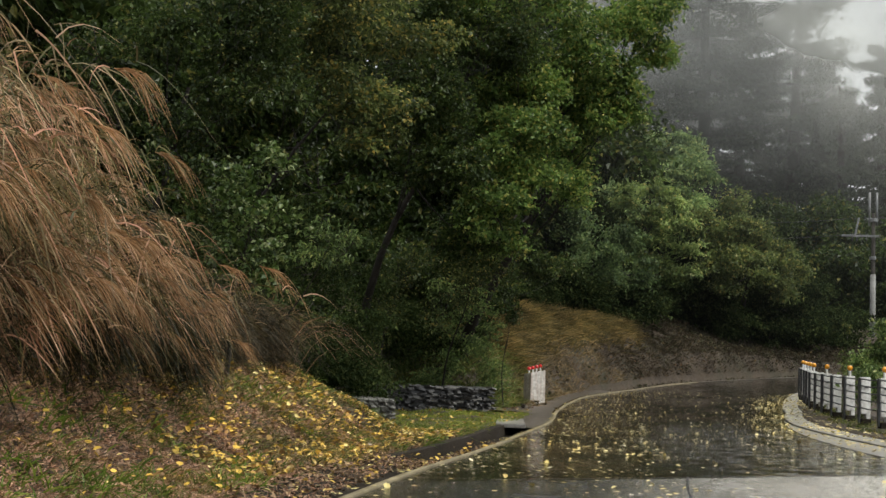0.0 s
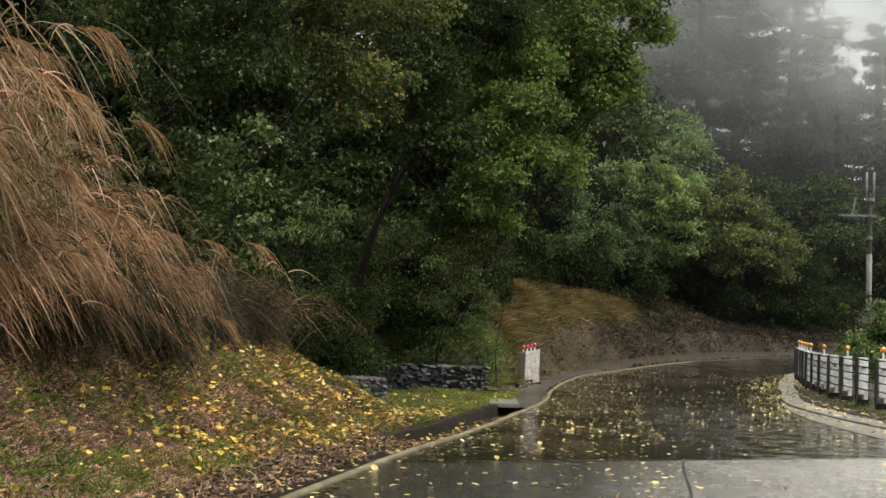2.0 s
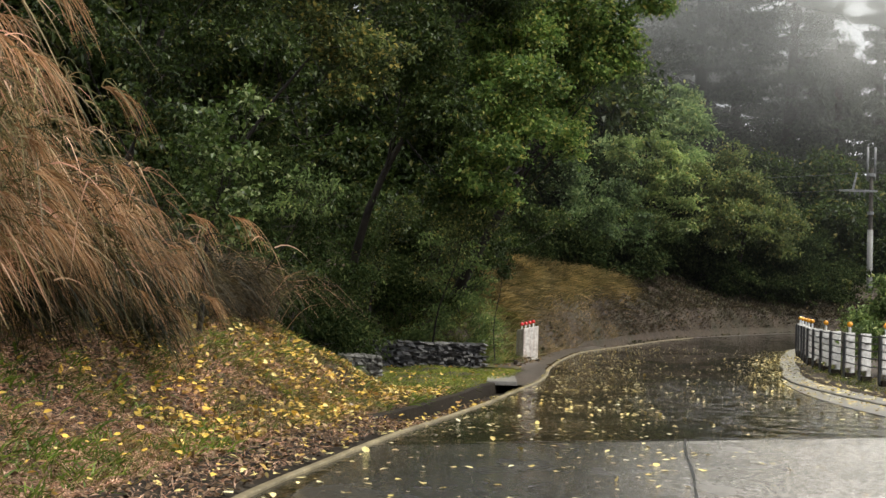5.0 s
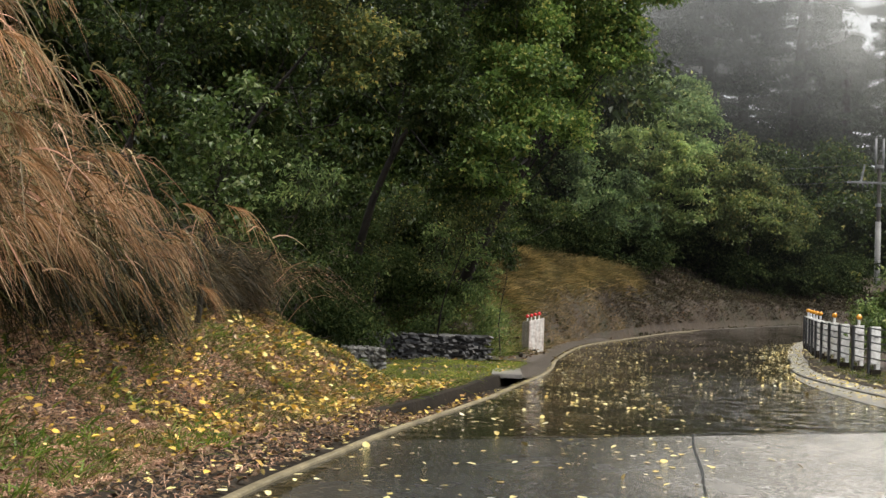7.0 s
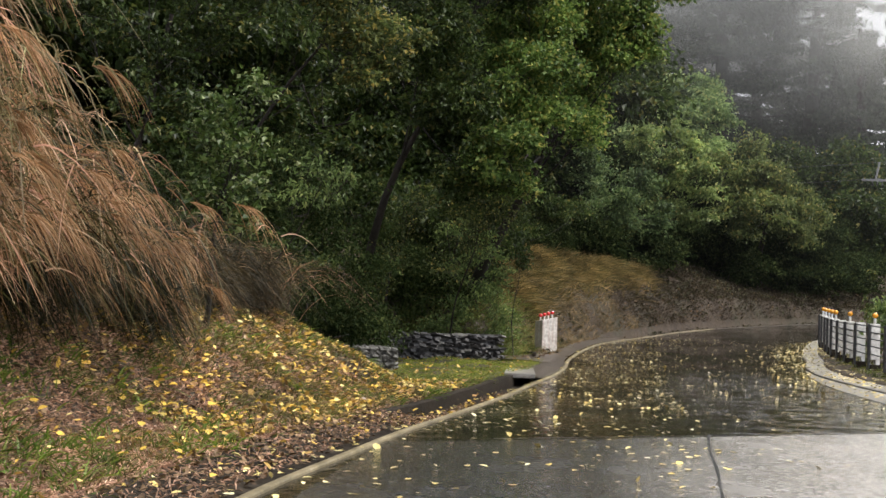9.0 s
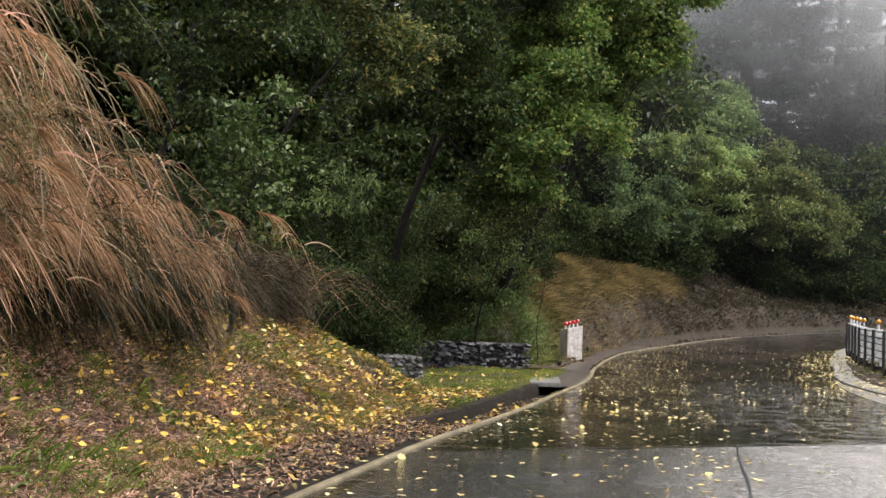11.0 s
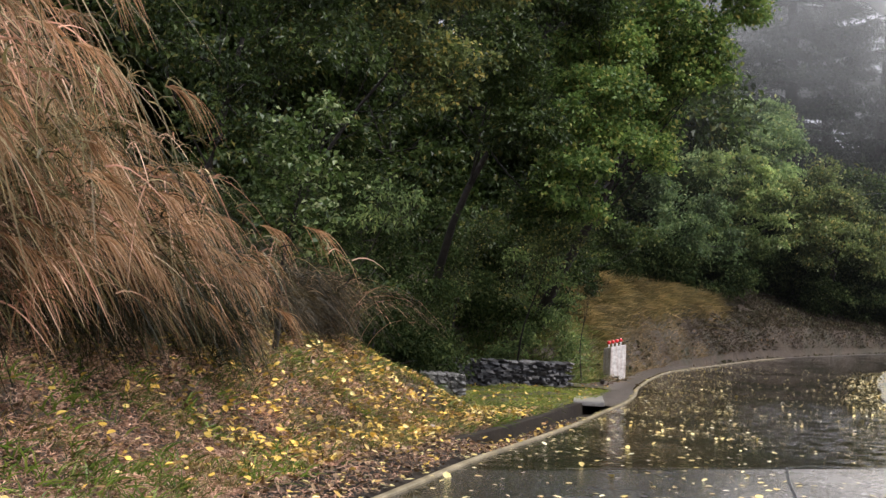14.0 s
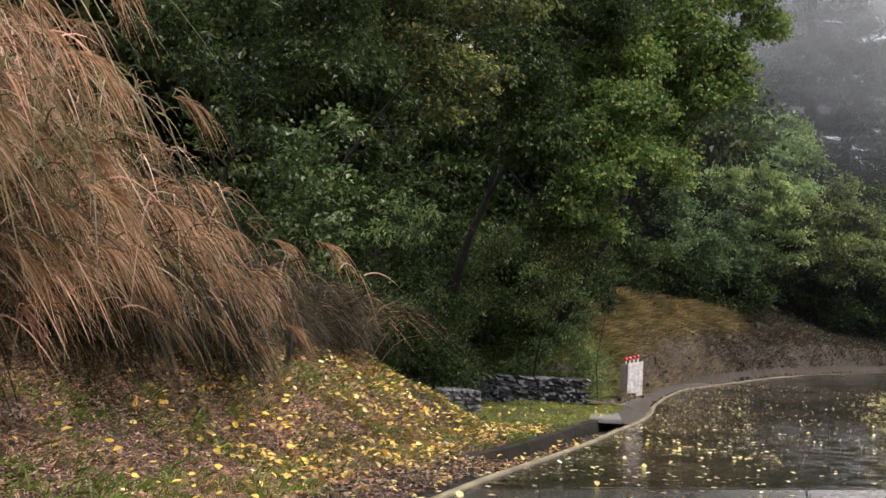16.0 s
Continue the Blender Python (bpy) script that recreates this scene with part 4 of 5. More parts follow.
tree("broadleaf_tree", (-5.6, 13.0), [lobe(-2.66, 12.5, 4.05, 0.46), lobe(-3.12, 12.0, 4.06, 0.46), lobe(-2.36, 13.0, 4.83, 0.59), lobe(-3.41, 12.0, 4.75, 0.61), lobe(-2.82, 12.0, 3.51, 0.23), lobe(-2.48, 12.5, 3.67, 0.25), lobe(-2.88, 12.5, 5.55, 0.82)], MAT_OLIVE, "tree with yellowing olive-green autumn leaves", "tree", 0.062, 24, 16, 0.085, 0.035, slim=0.66, pad=ROUND)
tree("broadleaf_tree", (-2.3, 23.6), [lobe(0.42, 20.6, 6.13, 0.7), lobe(0.15, 20.8, 5.6, 0.6), lobe(0.7, 20.8, 5.75, 0.4), lobe(-0.3, 21.2, 4.95, 0.55), lobe(-0.1, 21.8, 4.6, 0.4), lobe(-0.7, 21.0, 5.3, 0.6), lobe(0.8, 21.0, 7.08, 0.8), lobe(1.3, 21.5, 7.75, 0.5), lobe(-0.25, 20.0, 6.56, 0.85), lobe(-1.14, 19.0, 5.56, 0.77), lobe(-1.18, 18.5, 4.64, 0.70), lobe(-0.89, 18.5, 3.83, 0.60), lobe(-0.21, 20.0, 4.03, 0.40), lobe(-1.47, 18.0, 3.48, 0.62), lobe(-1.37, 19.0, 3.07, 0.41), lobe(-0.36, 20.5, 5.80, 0.58), lobe(-1.6, 19.0, 7.77, 1.1)], MAT_OAK, "large spreading green tree leaning over the bend", "tree", 0.08, 24, 18, 0.11, 0.11, slim=0.66, pad=ROUND)
# Left side of the spreading tree, its shade painted by darker leaves.
tree("broadleaf_tree", (-4.3, 20.6), [lobe(-1.75, 18.5, 6.34, 0.95), lobe(-2.11, 18.0, 4.18, 0.69), lobe(-2.01, 18.5, 3.10, 0.62), lobe(-2.49, 17.5, 5.20, 0.80), lobe(-2.6, 18.5, 6.4, 0.9)], MAT_DARKLEAF, "left lobes of the spreading tree on their own trunk, darkened for shade", "tree", 0.075, 22, 18, 0.11, 0.09, slim=0.66, pad=ROUND)
tree("broadleaf_tree", (-4.4, 31.5), [lobe(-2.91, 30, 8.2, 1.8), lobe(-2.2, 30, 6.3, 1.6), lobe(-3.54, 29, 5.2, 1.35), lobe(-4.37, 31, 7.05, 1.4), lobe(-1.9, 30, 9.6, 1.6), lobe(-2.6, 29, 3.8, 1.2)], MAT_SHADE, "forest tree behind the spreading one, shade put into its colour", "tree", 0.14, 4.8, 40, 0.25, 0.3, shell=(0.55, 1.15), slim=0.6)

tree("undergrowth_shrub", (-3.5, 19.9), [lobe(-3.09, 19.6, 2.39, 0.31), lobe(-3.28, 19.5, 1.86, 0.33), lobe(-3.45, 19.4, 1.34, 0.31), lobe(-2.90, 19.8, 2.74, 0.28), lobe(-3.32, 19.3, 0.84, 0.27)], MAT_OLIVE, "thin small-leaved shrub behind the stone wall", "shrub", 0.045, 26, 7, 0.09, 0.025, slim=0.7, pad=(7, 0.5, 0.9))
tree("undergrowth_shrub", (-2.5, 22.5), [lobe(-2.36, 22.0, 1.66, 0.41), lobe(-2.02, 22.0, 2.14, 0.35), lobe(-2.35, 21.6, 0.89, 0.38), lobe(-2.83, 21.4, 0.62, 0.40), lobe(-1.99, 22.0, 1.31, 0.35), lobe(-1.75, 22.0, 0.60, 0.23), lobe(-2.63, 22.4, 2.35, 0.35), lobe(-1.68, 22.2, 1.5, 0.3), lobe(-1.6, 22.3, 1.0, 0.28), lobe(-1.5, 22.4, 0.65, 0.24)], MAT_FERN, "soft green shrub above the stone wall", "shrub", 0.08, 24, 12, 0.09, 0.03, slim=0.4, pad=(7, 0.5, 0.7))
tree("undergrowth_shrub", (-2.5, 21.2), [lobe(-2.05, 18.5, 2.35, 0.4), lobe(-1.62, 18.6, 2.45, 0.36), lobe(-1.2, 19.0, 2.65, 0.32), lobe(-1.8, 19.0, 2.0, 0.36), lobe(-2.4, 18.8, 1.7, 0.3)], MAT_OLIVE, "thin olive-leaved shrub in the shade of the large tree", "shrub", 0.05, 24, 8, 0.09, 0.02, slim=0.6, pad=(7, 0.5, 0.8))
tree("undergrowth_shrub", (-3.7, 16.3), [lobe(-3.39, 15.5, 0.55, 0.32), lobe(-3.75, 15.8, 0.69, 0.29), lobe(-3.35, 17.0, 0.83, 0.33), lobe(-3.61, 17.5, 1.16, 0.34)], MAT_SHADE, "low shrub with shade put into its leaf colour", "shrub", 0.06, 26, 12, 0.08, 0.02, slim=0.35)
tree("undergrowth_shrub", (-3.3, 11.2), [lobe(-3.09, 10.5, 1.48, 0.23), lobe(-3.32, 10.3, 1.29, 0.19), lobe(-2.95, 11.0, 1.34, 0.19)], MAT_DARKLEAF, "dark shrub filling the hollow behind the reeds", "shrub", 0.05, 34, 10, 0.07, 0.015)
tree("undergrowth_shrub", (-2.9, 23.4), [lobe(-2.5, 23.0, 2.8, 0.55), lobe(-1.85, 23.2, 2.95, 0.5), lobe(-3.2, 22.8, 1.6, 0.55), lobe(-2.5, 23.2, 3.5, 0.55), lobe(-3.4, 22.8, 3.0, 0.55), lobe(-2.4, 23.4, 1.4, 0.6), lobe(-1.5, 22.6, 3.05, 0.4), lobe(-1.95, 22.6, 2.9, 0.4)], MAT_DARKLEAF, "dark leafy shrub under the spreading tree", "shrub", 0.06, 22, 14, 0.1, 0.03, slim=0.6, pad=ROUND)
tree("undergrowth_shrub", (-4.2, 17.6), [lobe(-3.75, 17.2, 0.75, 0.45), lobe(-4.2, 17.8, 1.3, 0.55), lobe(-3.5, 18.0, 0.7, 0.4), lobe(-4.7, 18.2, 2.0, 0.7), lobe(-4.3, 18.6, 2.6, 0.6)], MAT_SHADE, "dense shrub coloured near-black for the hollow's shade", "shrub", 0.07, 24, 18, 0.12, 0.03)
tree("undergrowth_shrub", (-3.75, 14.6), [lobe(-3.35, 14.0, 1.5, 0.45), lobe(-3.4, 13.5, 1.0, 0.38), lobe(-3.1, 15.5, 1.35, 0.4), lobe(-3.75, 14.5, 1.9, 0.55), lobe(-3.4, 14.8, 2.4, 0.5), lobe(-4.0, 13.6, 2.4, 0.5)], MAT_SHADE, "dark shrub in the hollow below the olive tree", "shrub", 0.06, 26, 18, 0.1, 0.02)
tree("undergrowth_shrub", (-4.1, 11.9), [lobe(-3.5, 11.4, 1.9, 0.4), lobe(-4.0, 11.4, 2.3, 0.5), lobe(-3.3, 11.8, 2.4, 0.4), lobe(-4.4, 11.0, 1.8, 0.5)], MAT_SHADE, "shrub behind the sapling, leaves darkened for shade", "shrub", 0.055, 28, 16, 0.09, 0.02)
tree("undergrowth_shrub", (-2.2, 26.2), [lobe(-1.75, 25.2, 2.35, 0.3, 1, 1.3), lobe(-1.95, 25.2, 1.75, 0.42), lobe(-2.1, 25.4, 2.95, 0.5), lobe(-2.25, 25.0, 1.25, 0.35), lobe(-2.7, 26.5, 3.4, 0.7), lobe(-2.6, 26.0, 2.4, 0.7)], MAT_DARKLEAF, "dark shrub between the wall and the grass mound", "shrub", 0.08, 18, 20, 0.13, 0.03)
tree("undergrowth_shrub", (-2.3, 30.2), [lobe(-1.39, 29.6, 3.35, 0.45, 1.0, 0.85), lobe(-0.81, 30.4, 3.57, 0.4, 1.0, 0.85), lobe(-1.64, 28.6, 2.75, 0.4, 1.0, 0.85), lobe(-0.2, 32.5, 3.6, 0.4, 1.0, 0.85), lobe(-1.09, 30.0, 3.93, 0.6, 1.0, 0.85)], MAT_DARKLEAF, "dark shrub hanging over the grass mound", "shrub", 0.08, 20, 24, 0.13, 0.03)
tree("climbing_shoot", (-1.32, 21.7), [lobe(-1.32, 21.5, 2.33, 0.1, 1, 1.6), lobe(-1.24, 21.5, 2.0, 0.16, 1, 1.1), lobe(-1.2, 21.5, 1.8, 0.14)], MAT_PALE, "single bright shoot rising over the wall", "shrub", 0.08, 40, 5, 0.05, 0.012)

for px, py, pr in ((-5.2, 25, 1.7), (-8.5, 22, 2.0)):
    tree("broadleaf_tree", (px - 1, py + 2), [lobe(px, py, 2.6, pr), lobe(px + 1.6, py + 1.5, 3.2, pr * 0.8), lobe(px - 0.5, py + 1, 4.8, pr), lobe(px + 1.0, py + 2, 6.0, pr), lobe(px - 1.5, py + 1, 7.2, pr * 1.1)], MAT_DARKLEAF, "forest tree with foliage darkened for shade", "tree", 0.15, 7, 22, 0.26, 0.2)

# woods further up the hill
for px, py, pz in ((-11, 36, 9), (-6, 40, 10), (-4, 43, 11), (-15, 28, 8), (-2.6, 38, 9.5), (-9, 30, 12), (-14, 34, 14), (-20, 30, 10), (-4, 46, 14), (-11, 24, 9), (-16, 22, 7), (-12, 19, 8), (2, 60, 9)):
    tree("forest_tree", (px, py + 2), [lobe(px, py, pz, 2.6), lobe(px + 2.2, py, pz - 2.0, 2.2), lobe(px - 2.2, py, pz - 1.8, 2.3), lobe(px + 0.6, py, pz + 2.6, 2.4), lobe(px, py + 1, pz - 4, 2.2)], MAT_DARKLEAF, "dark woodland tree on the slope above the road", "tree", 0.24, 3, 24, 0.4, 0.3)

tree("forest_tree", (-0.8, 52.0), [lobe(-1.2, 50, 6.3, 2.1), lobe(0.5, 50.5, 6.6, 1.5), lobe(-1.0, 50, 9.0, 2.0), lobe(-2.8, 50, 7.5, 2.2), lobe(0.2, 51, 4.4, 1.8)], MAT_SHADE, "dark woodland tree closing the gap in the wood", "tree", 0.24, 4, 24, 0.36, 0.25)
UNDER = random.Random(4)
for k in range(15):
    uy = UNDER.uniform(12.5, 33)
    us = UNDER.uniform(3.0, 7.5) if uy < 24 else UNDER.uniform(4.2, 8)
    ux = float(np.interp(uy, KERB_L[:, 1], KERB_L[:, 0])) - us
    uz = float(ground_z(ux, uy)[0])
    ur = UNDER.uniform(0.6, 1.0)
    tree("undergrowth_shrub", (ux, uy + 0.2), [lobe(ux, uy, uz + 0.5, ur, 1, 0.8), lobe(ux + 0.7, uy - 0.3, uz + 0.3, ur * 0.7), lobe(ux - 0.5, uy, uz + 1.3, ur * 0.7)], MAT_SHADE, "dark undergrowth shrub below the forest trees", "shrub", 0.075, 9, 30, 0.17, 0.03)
for k in range(9):
    uy = 28.5 + 1.5 * k
    i = int(np.argmin(np.abs(KERB_L[:, 1] - uy)))
    d = unit(KERB_L[i + 1] - KERB_L[i])
    us = UNDER.uniform(3.0, 3.5)
    ux, uy = float(KERB_L[i, 0] - d[1] * us), float(KERB_L[i, 1] + d[0] * us)
    uz = float(ground_z(ux, uy)[0])
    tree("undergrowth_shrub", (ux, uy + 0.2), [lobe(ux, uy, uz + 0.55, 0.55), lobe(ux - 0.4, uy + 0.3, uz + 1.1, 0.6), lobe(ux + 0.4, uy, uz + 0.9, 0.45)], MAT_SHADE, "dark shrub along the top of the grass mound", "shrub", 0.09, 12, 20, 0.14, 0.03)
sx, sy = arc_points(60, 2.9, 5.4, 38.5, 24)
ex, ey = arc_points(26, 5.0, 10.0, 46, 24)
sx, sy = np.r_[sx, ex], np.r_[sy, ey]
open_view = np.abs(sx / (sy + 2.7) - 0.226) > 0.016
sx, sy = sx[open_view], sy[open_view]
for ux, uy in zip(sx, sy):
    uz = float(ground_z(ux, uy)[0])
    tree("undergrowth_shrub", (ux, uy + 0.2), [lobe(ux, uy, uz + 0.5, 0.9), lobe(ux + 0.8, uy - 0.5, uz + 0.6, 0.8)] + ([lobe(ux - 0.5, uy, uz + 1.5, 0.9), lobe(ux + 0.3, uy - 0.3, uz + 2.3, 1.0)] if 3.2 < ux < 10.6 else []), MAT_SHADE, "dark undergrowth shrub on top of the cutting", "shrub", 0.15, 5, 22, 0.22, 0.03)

tree("maple_tree", (2.6, 57.0), [lobe(3.91, 55.0, 10.63, 1.01), lobe(5.15, 54.0, 9.92, 0.89), lobe(2.98, 55.0, 10.31, 0.91), lobe(5.09, 55.0, 10.90, 0.72), lobe(3.98, 53.0, 9.20, 0.92), lobe(1.59, 54.0, 10.00, 1.06), lobe(5.79, 54.0, 9.40, 0.52), lobe(4.9, 53.0, 8.0, 1.0), lobe(2.6, 53.5, 8.2, 1.1)], MAT_MID, "rounded green tree on the slope in thin mist", "tree", 0.17, 6, 22, 0.24, 0.17, pad=(9, 0.42, 0.75))
tree("maple_tree", (3.0, 49.5), [lobe(3.52, 47.0, 7.89, 0.62, 1, 0.50), lobe(4.04, 47.0, 7.35, 0.54, 1, 0.45), lobe(2.94, 47.0, 6.84, 0.70, 1, 0.50), lobe(4.27, 47.0, 6.57, 0.62, 1, 0.45), lobe(3.57, 47.0, 6.04, 0.74, 1, 0.50), lobe(4.50, 47.0, 5.65, 0.49, 1, 0.45), lobe(3.19, 47.0, 5.10, 0.74, 1, 0.50), lobe(4.22, 47.0, 4.82, 0.58, 1, 0.50), lobe(2.36, 48.0, 7.68, 0.72, 1, 0.60)], MAT_SPRAY, "feathery light green maple spreading in flat tiers", "tree", 0.14, 12, 18, 0.18, 0.12, pad=(7, 0.5, 0.4))
tree("maple_tree", (1.2, 45.0), [lobe(1.00, 42.0, 4.58, 0.78), lobe(1.67, 43.0, 5.38, 0.68), lobe(0.54, 43.0, 5.25, 0.57), lobe(1.47, 42.0, 4.17, 0.63), lobe(0.84, 42.0, 3.87, 0.48), lobe(2.3, 44, 4.4, 0.7), lobe(0.3, 44, 6.2, 0.7)], MAT_BLUE, "rounded green shrub tree above the cutting", "tree", 0.13, 10, 18, 0.17, 0.13, pad=(9, 0.4, 0.8))
tree("maple_tree", (7.4, 54.0), [lobe(6.87, 52.0, 8.07, 0.59), lobe(6.50, 51.0, 6.87, 0.94), lobe(5.73, 50.0, 5.47, 0.87), lobe(7.74, 52.0, 6.83, 0.77), lobe(7.16, 50.0, 5.43, 0.92), lobe(8.65, 52.0, 5.80, 0.82), lobe(9.62, 53.0, 5.30, 0.60), lobe(6.12, 50.0, 4.57, 0.66), lobe(5.41, 51.0, 7.05, 0.58), lobe(8.4, 52, 4.6, 0.8)], MAT_OLIVEMID, "darker autumn-tinged maple leaning over the cutting", "tree", 0.15, 8, 20, 0.2, 0.15, pad=(8, 0.44, 0.7))


def conifer(base, height, reach, first, seed, label):
    """A tall misty conifer: a straight trunk and uneven flat tiers of needle sprays."""
    r = np.random.default_rng(seed)
    bz = float(ground_z(base[0], base[1])[0]) - 0.3
    root = thing("conifer_tree", (base[0], base[1], bz), label, "tree", "conifers in the mist")
    k = np.linspace(0, 1, 8)
    v, f = tube(np.stack([0.4 * np.sin(3 * k + seed), 0.2 * k, k * height], 1), 0.75 * (1 - 0.85 * k), 10)
    child("trunk", mesh_of("trunk", v, f, MAT_BARK, True), root)
    limbs, at = [], []
    z = height * first
    while z < height:
        w = reach * (1 - ((z / height - first) / (1 - first)) ** 3.0 * 0.6)
        for _ in range(int(r.integers(6, 9))):
            a = r.uniform(0, 2 * np.pi)
            ln = w * r.uniform(0.4, 1.1)
            q = np.linspace(0, 1, 5)[:, None]
            d = np.array([np.cos(a), np.sin(a), 0])
            limb = np.array([0.4 * np.sin(3 * z / height + seed), 0.2 * z / height, z]) + d * ln * q + np.array([0, 0, 1.0]) * (0.12 * ln * q - 0.2 * ln * q**2)
            limbs.append(tube(limb, np.linspace(0.09, 0.015, 5), 5))
            n = int(ln * 100)
            pads = r.uniform(0.15, 1.0, 8) ** 0.8
            u = np.clip(pads[r.integers(0, 8, n)] + r.normal(size=n) * 0.06, 0.15, 1.1)
            side = r.normal(size=n) * (0.1 + 0.2 * u) * ln * 0.6
            p = limb[0] + (limb[-1] - limb[0]) * u[:, None] + np.stack([-d[1] * side, d[0] * side, r.normal(size=n) * 0.16 - 0.1 * np.abs(side)], 1)
            at.append(p)
        z += height * r.uniform(0.045, 0.075)
    v, f = joined(limbs)
    tagged(child("branchwork", mesh_of("branchwork", v, f, MAT_BARK, True), root), kind="stuff")
    at = np.concatenate(at)
    child("crown", leaf_mesh("crown", at, 0.38, MAT_NEEDLE, None, 1.6, 0.15, 0.34, 0.1), root)


conifer((12.1, 110), 37, 10.0, 0.3, 3, "tall old conifer with tiered branches fading into mist")
conifer((18.6, 107), 31, 6.6, 0.1, 5, "tall old conifer with tiered branches fading into mist")
conifer((4.0, 116), 38, 9.5, 0.3, 8, "tall old conifer with tiered branches fading into mist")
conifer((21.6, 102), 17, 4.2, 0.05, 27, "conifer of middling height dissolving in mist")
conifer((15.5, 119), 27, 8.0, 0.02, 51, "conifer standing behind the tall ones in the mist")
conifer((26.2, 108), 21, 4.6, 0.02, 53, "slender conifer at the edge of the misty hollow")
conifer((23.0, 117), 20, 6.5, 0.02, 52, "conifer standing behind the tall ones in the mist")
conifer((-3.0, 112), 36, 8.0, 0.25, 29, "tall old conifer with tiered branches fading into mist")
for px, py, pz in ((12.5, 67, 4.5), (17.5, 67, 4.5), (22.5, 65, 4), (15, 71, 6), (13.5, 74, 8), (18.5, 76, 7.5), (9, 72, 8), (23.5, 78, 8), (5, 70, 9), (29, 80, 8)):
    tree("forest_tree", (px, py + 2), [lobe(px, py, pz, 2.6), lobe(px + 2.2, py, pz - 2.0, 2.4), lobe(px - 2.2, py, pz - 1.8, 2.4), lobe(px + 0.6, py, pz + 2.2, 2.0), lobe(px, py + 1, pz - 4, 2.6)], MAT_DARKLEAF, "dark tree in the misty hollow beyond the bend", "tree", 0.28, 2.6, 24, 0.45, 0.3)

for k, (px, py, ph) in enumerate(((9, 140, 42), (17, 146, 40), (1, 138, 42), (-8, 134, 40), (20, 152, 30), (13, 150, 44))):
    conifer((px, py), ph, 8.0, 0.12, 40 + k, "far conifer almost lost in the mist")

# ---- dry stone walls ----


MAT_RUBBLE = surface("pale_grey_rubble", [(0.25, (0.05, 0.048, 0.042)), (0.75, (0.17, 0.166, 0.15))], 9.0, 0.6, 0.6, 0.02, 30.0)


def stone_mesh(seed, mat):
    r = random.Random(seed)
    bm = bmesh.new()
    bmesh.ops.create_cube(bm, size=1.0)
    bmesh.ops.bevel(bm, geom=bm.edges[:], offset=0.17, segments=1, affect="EDGES")
    for v in bm.verts:
        v.co += Vector((r.uniform(-0.07, 0.07), r.uniform(-0.07, 0.07), r.uniform(-0.07, 0.07)))
    me = bpy.data.meshes.new("stone")
    bm.to_mesh(me)
    bm.free()
    me.materials.append(mat)
    return me


STONES = [stone_mesh(i, MAT_STONE) for i in range(8)]
RUBBLE = [stone_mesh(i + 20, MAT_RUBBLE) for i in range(8)]


def stone_wall(a, b, height, depth, label, course=0.05, rows=1, stones=STONES, sizes=(0.06, 0.2), loose=1.0):
    a, b = np.array(a, float), np.array(b, float)
    d = b - a
    length = np.linalg.norm(d)
    turn = math.degrees(math.atan2(d[1], d[0]))
    z0 = float(min(ground_z(*a)[0], ground_z(*b)[0])) - 0.05
    root = thing("dry_stone_wall", (a[0], a[1], z0), label, "stone wall")
    r = random.Random(int(length * 100))
    part("core", box((length - 0.06, depth * 0.6, height - 0.06), ((length) / 2 * d[0] / length, length / 2 * d[1] / length, height / 2 - 0.03), turn), MAT_DARK, root)
    z = 0.0
    while z < height - 0.02:
        h = course * r.uniform(0.75, 1.3)
        u = r.uniform(-0.05, 0.05)
        while u < length:
            w = r.uniform(*sizes)
            c = (a - a) + d / length * (u + w / 2)
            off = r.uniform(-0.035, 0.035) + (int(u * 50) % rows - (rows - 1) / 2) * depth / rows
            st = child("stone", r.choice(stones), root)
            st.matrix_local = pose(c[0] - d[1] / length * off, c[1] + d[0] / length * off, z + h / 2, r.uniform(-10, 10) * loose, r.uniform(-16, 16) * loose, turn + r.uniform(-14, 14) * loose) @ Matrix.Diagonal((w * 0.98, depth / rows * r.uniform(0.9, 1.1), h * 1.0, 1))
            u += w / rows
        z += h


stone_wall((-3.6, 18.8), (-1.58, 20.4), 0.45, 0.34, "dark dry stone wall at the foot of the trees")
stone_wall((-3.5, 16.6), (-2.8, 14.8), 0.36, 0.5, "low grey rubble wall end sunk in the grass", 0.045, 6, RUBBLE, (0.035, 0.09), 2.4)

# ---- drain cover and marker post ----
slab = thing("drain_cover", (-1.06, 17.5, float(road_z(17.5)) + 0.025), "flat wet grey concrete slab over the gutter mouth", "drain cover")
part("slab", box((0.42, 3.2, 0.06), (0, 0, 0), 2, 0.012), MAT_APRON, slab)
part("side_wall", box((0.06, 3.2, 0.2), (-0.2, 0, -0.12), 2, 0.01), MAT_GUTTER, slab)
pit = thing("catch_pit", (-1.15, 22.2, float(road_z(22.2)) + 0.06), "dark open concrete catch pit beside the post", "drain")
for dx, dy, sx, sy in ((-0.2, 0, 0.06, 0.9), (0.2, 0, 0.06, 0.9), (0, 0.42, 0.34, 0.06)):
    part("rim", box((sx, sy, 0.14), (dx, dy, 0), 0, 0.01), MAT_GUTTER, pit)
# No water here: a dark sheet stands in for shade in the recess.
part("water", box((0.36, 0.84, 0.03), (0, 0, -0.04), 0, 0.0), MAT_DARK, pit, "dark sheet painting the shade inside the pit")


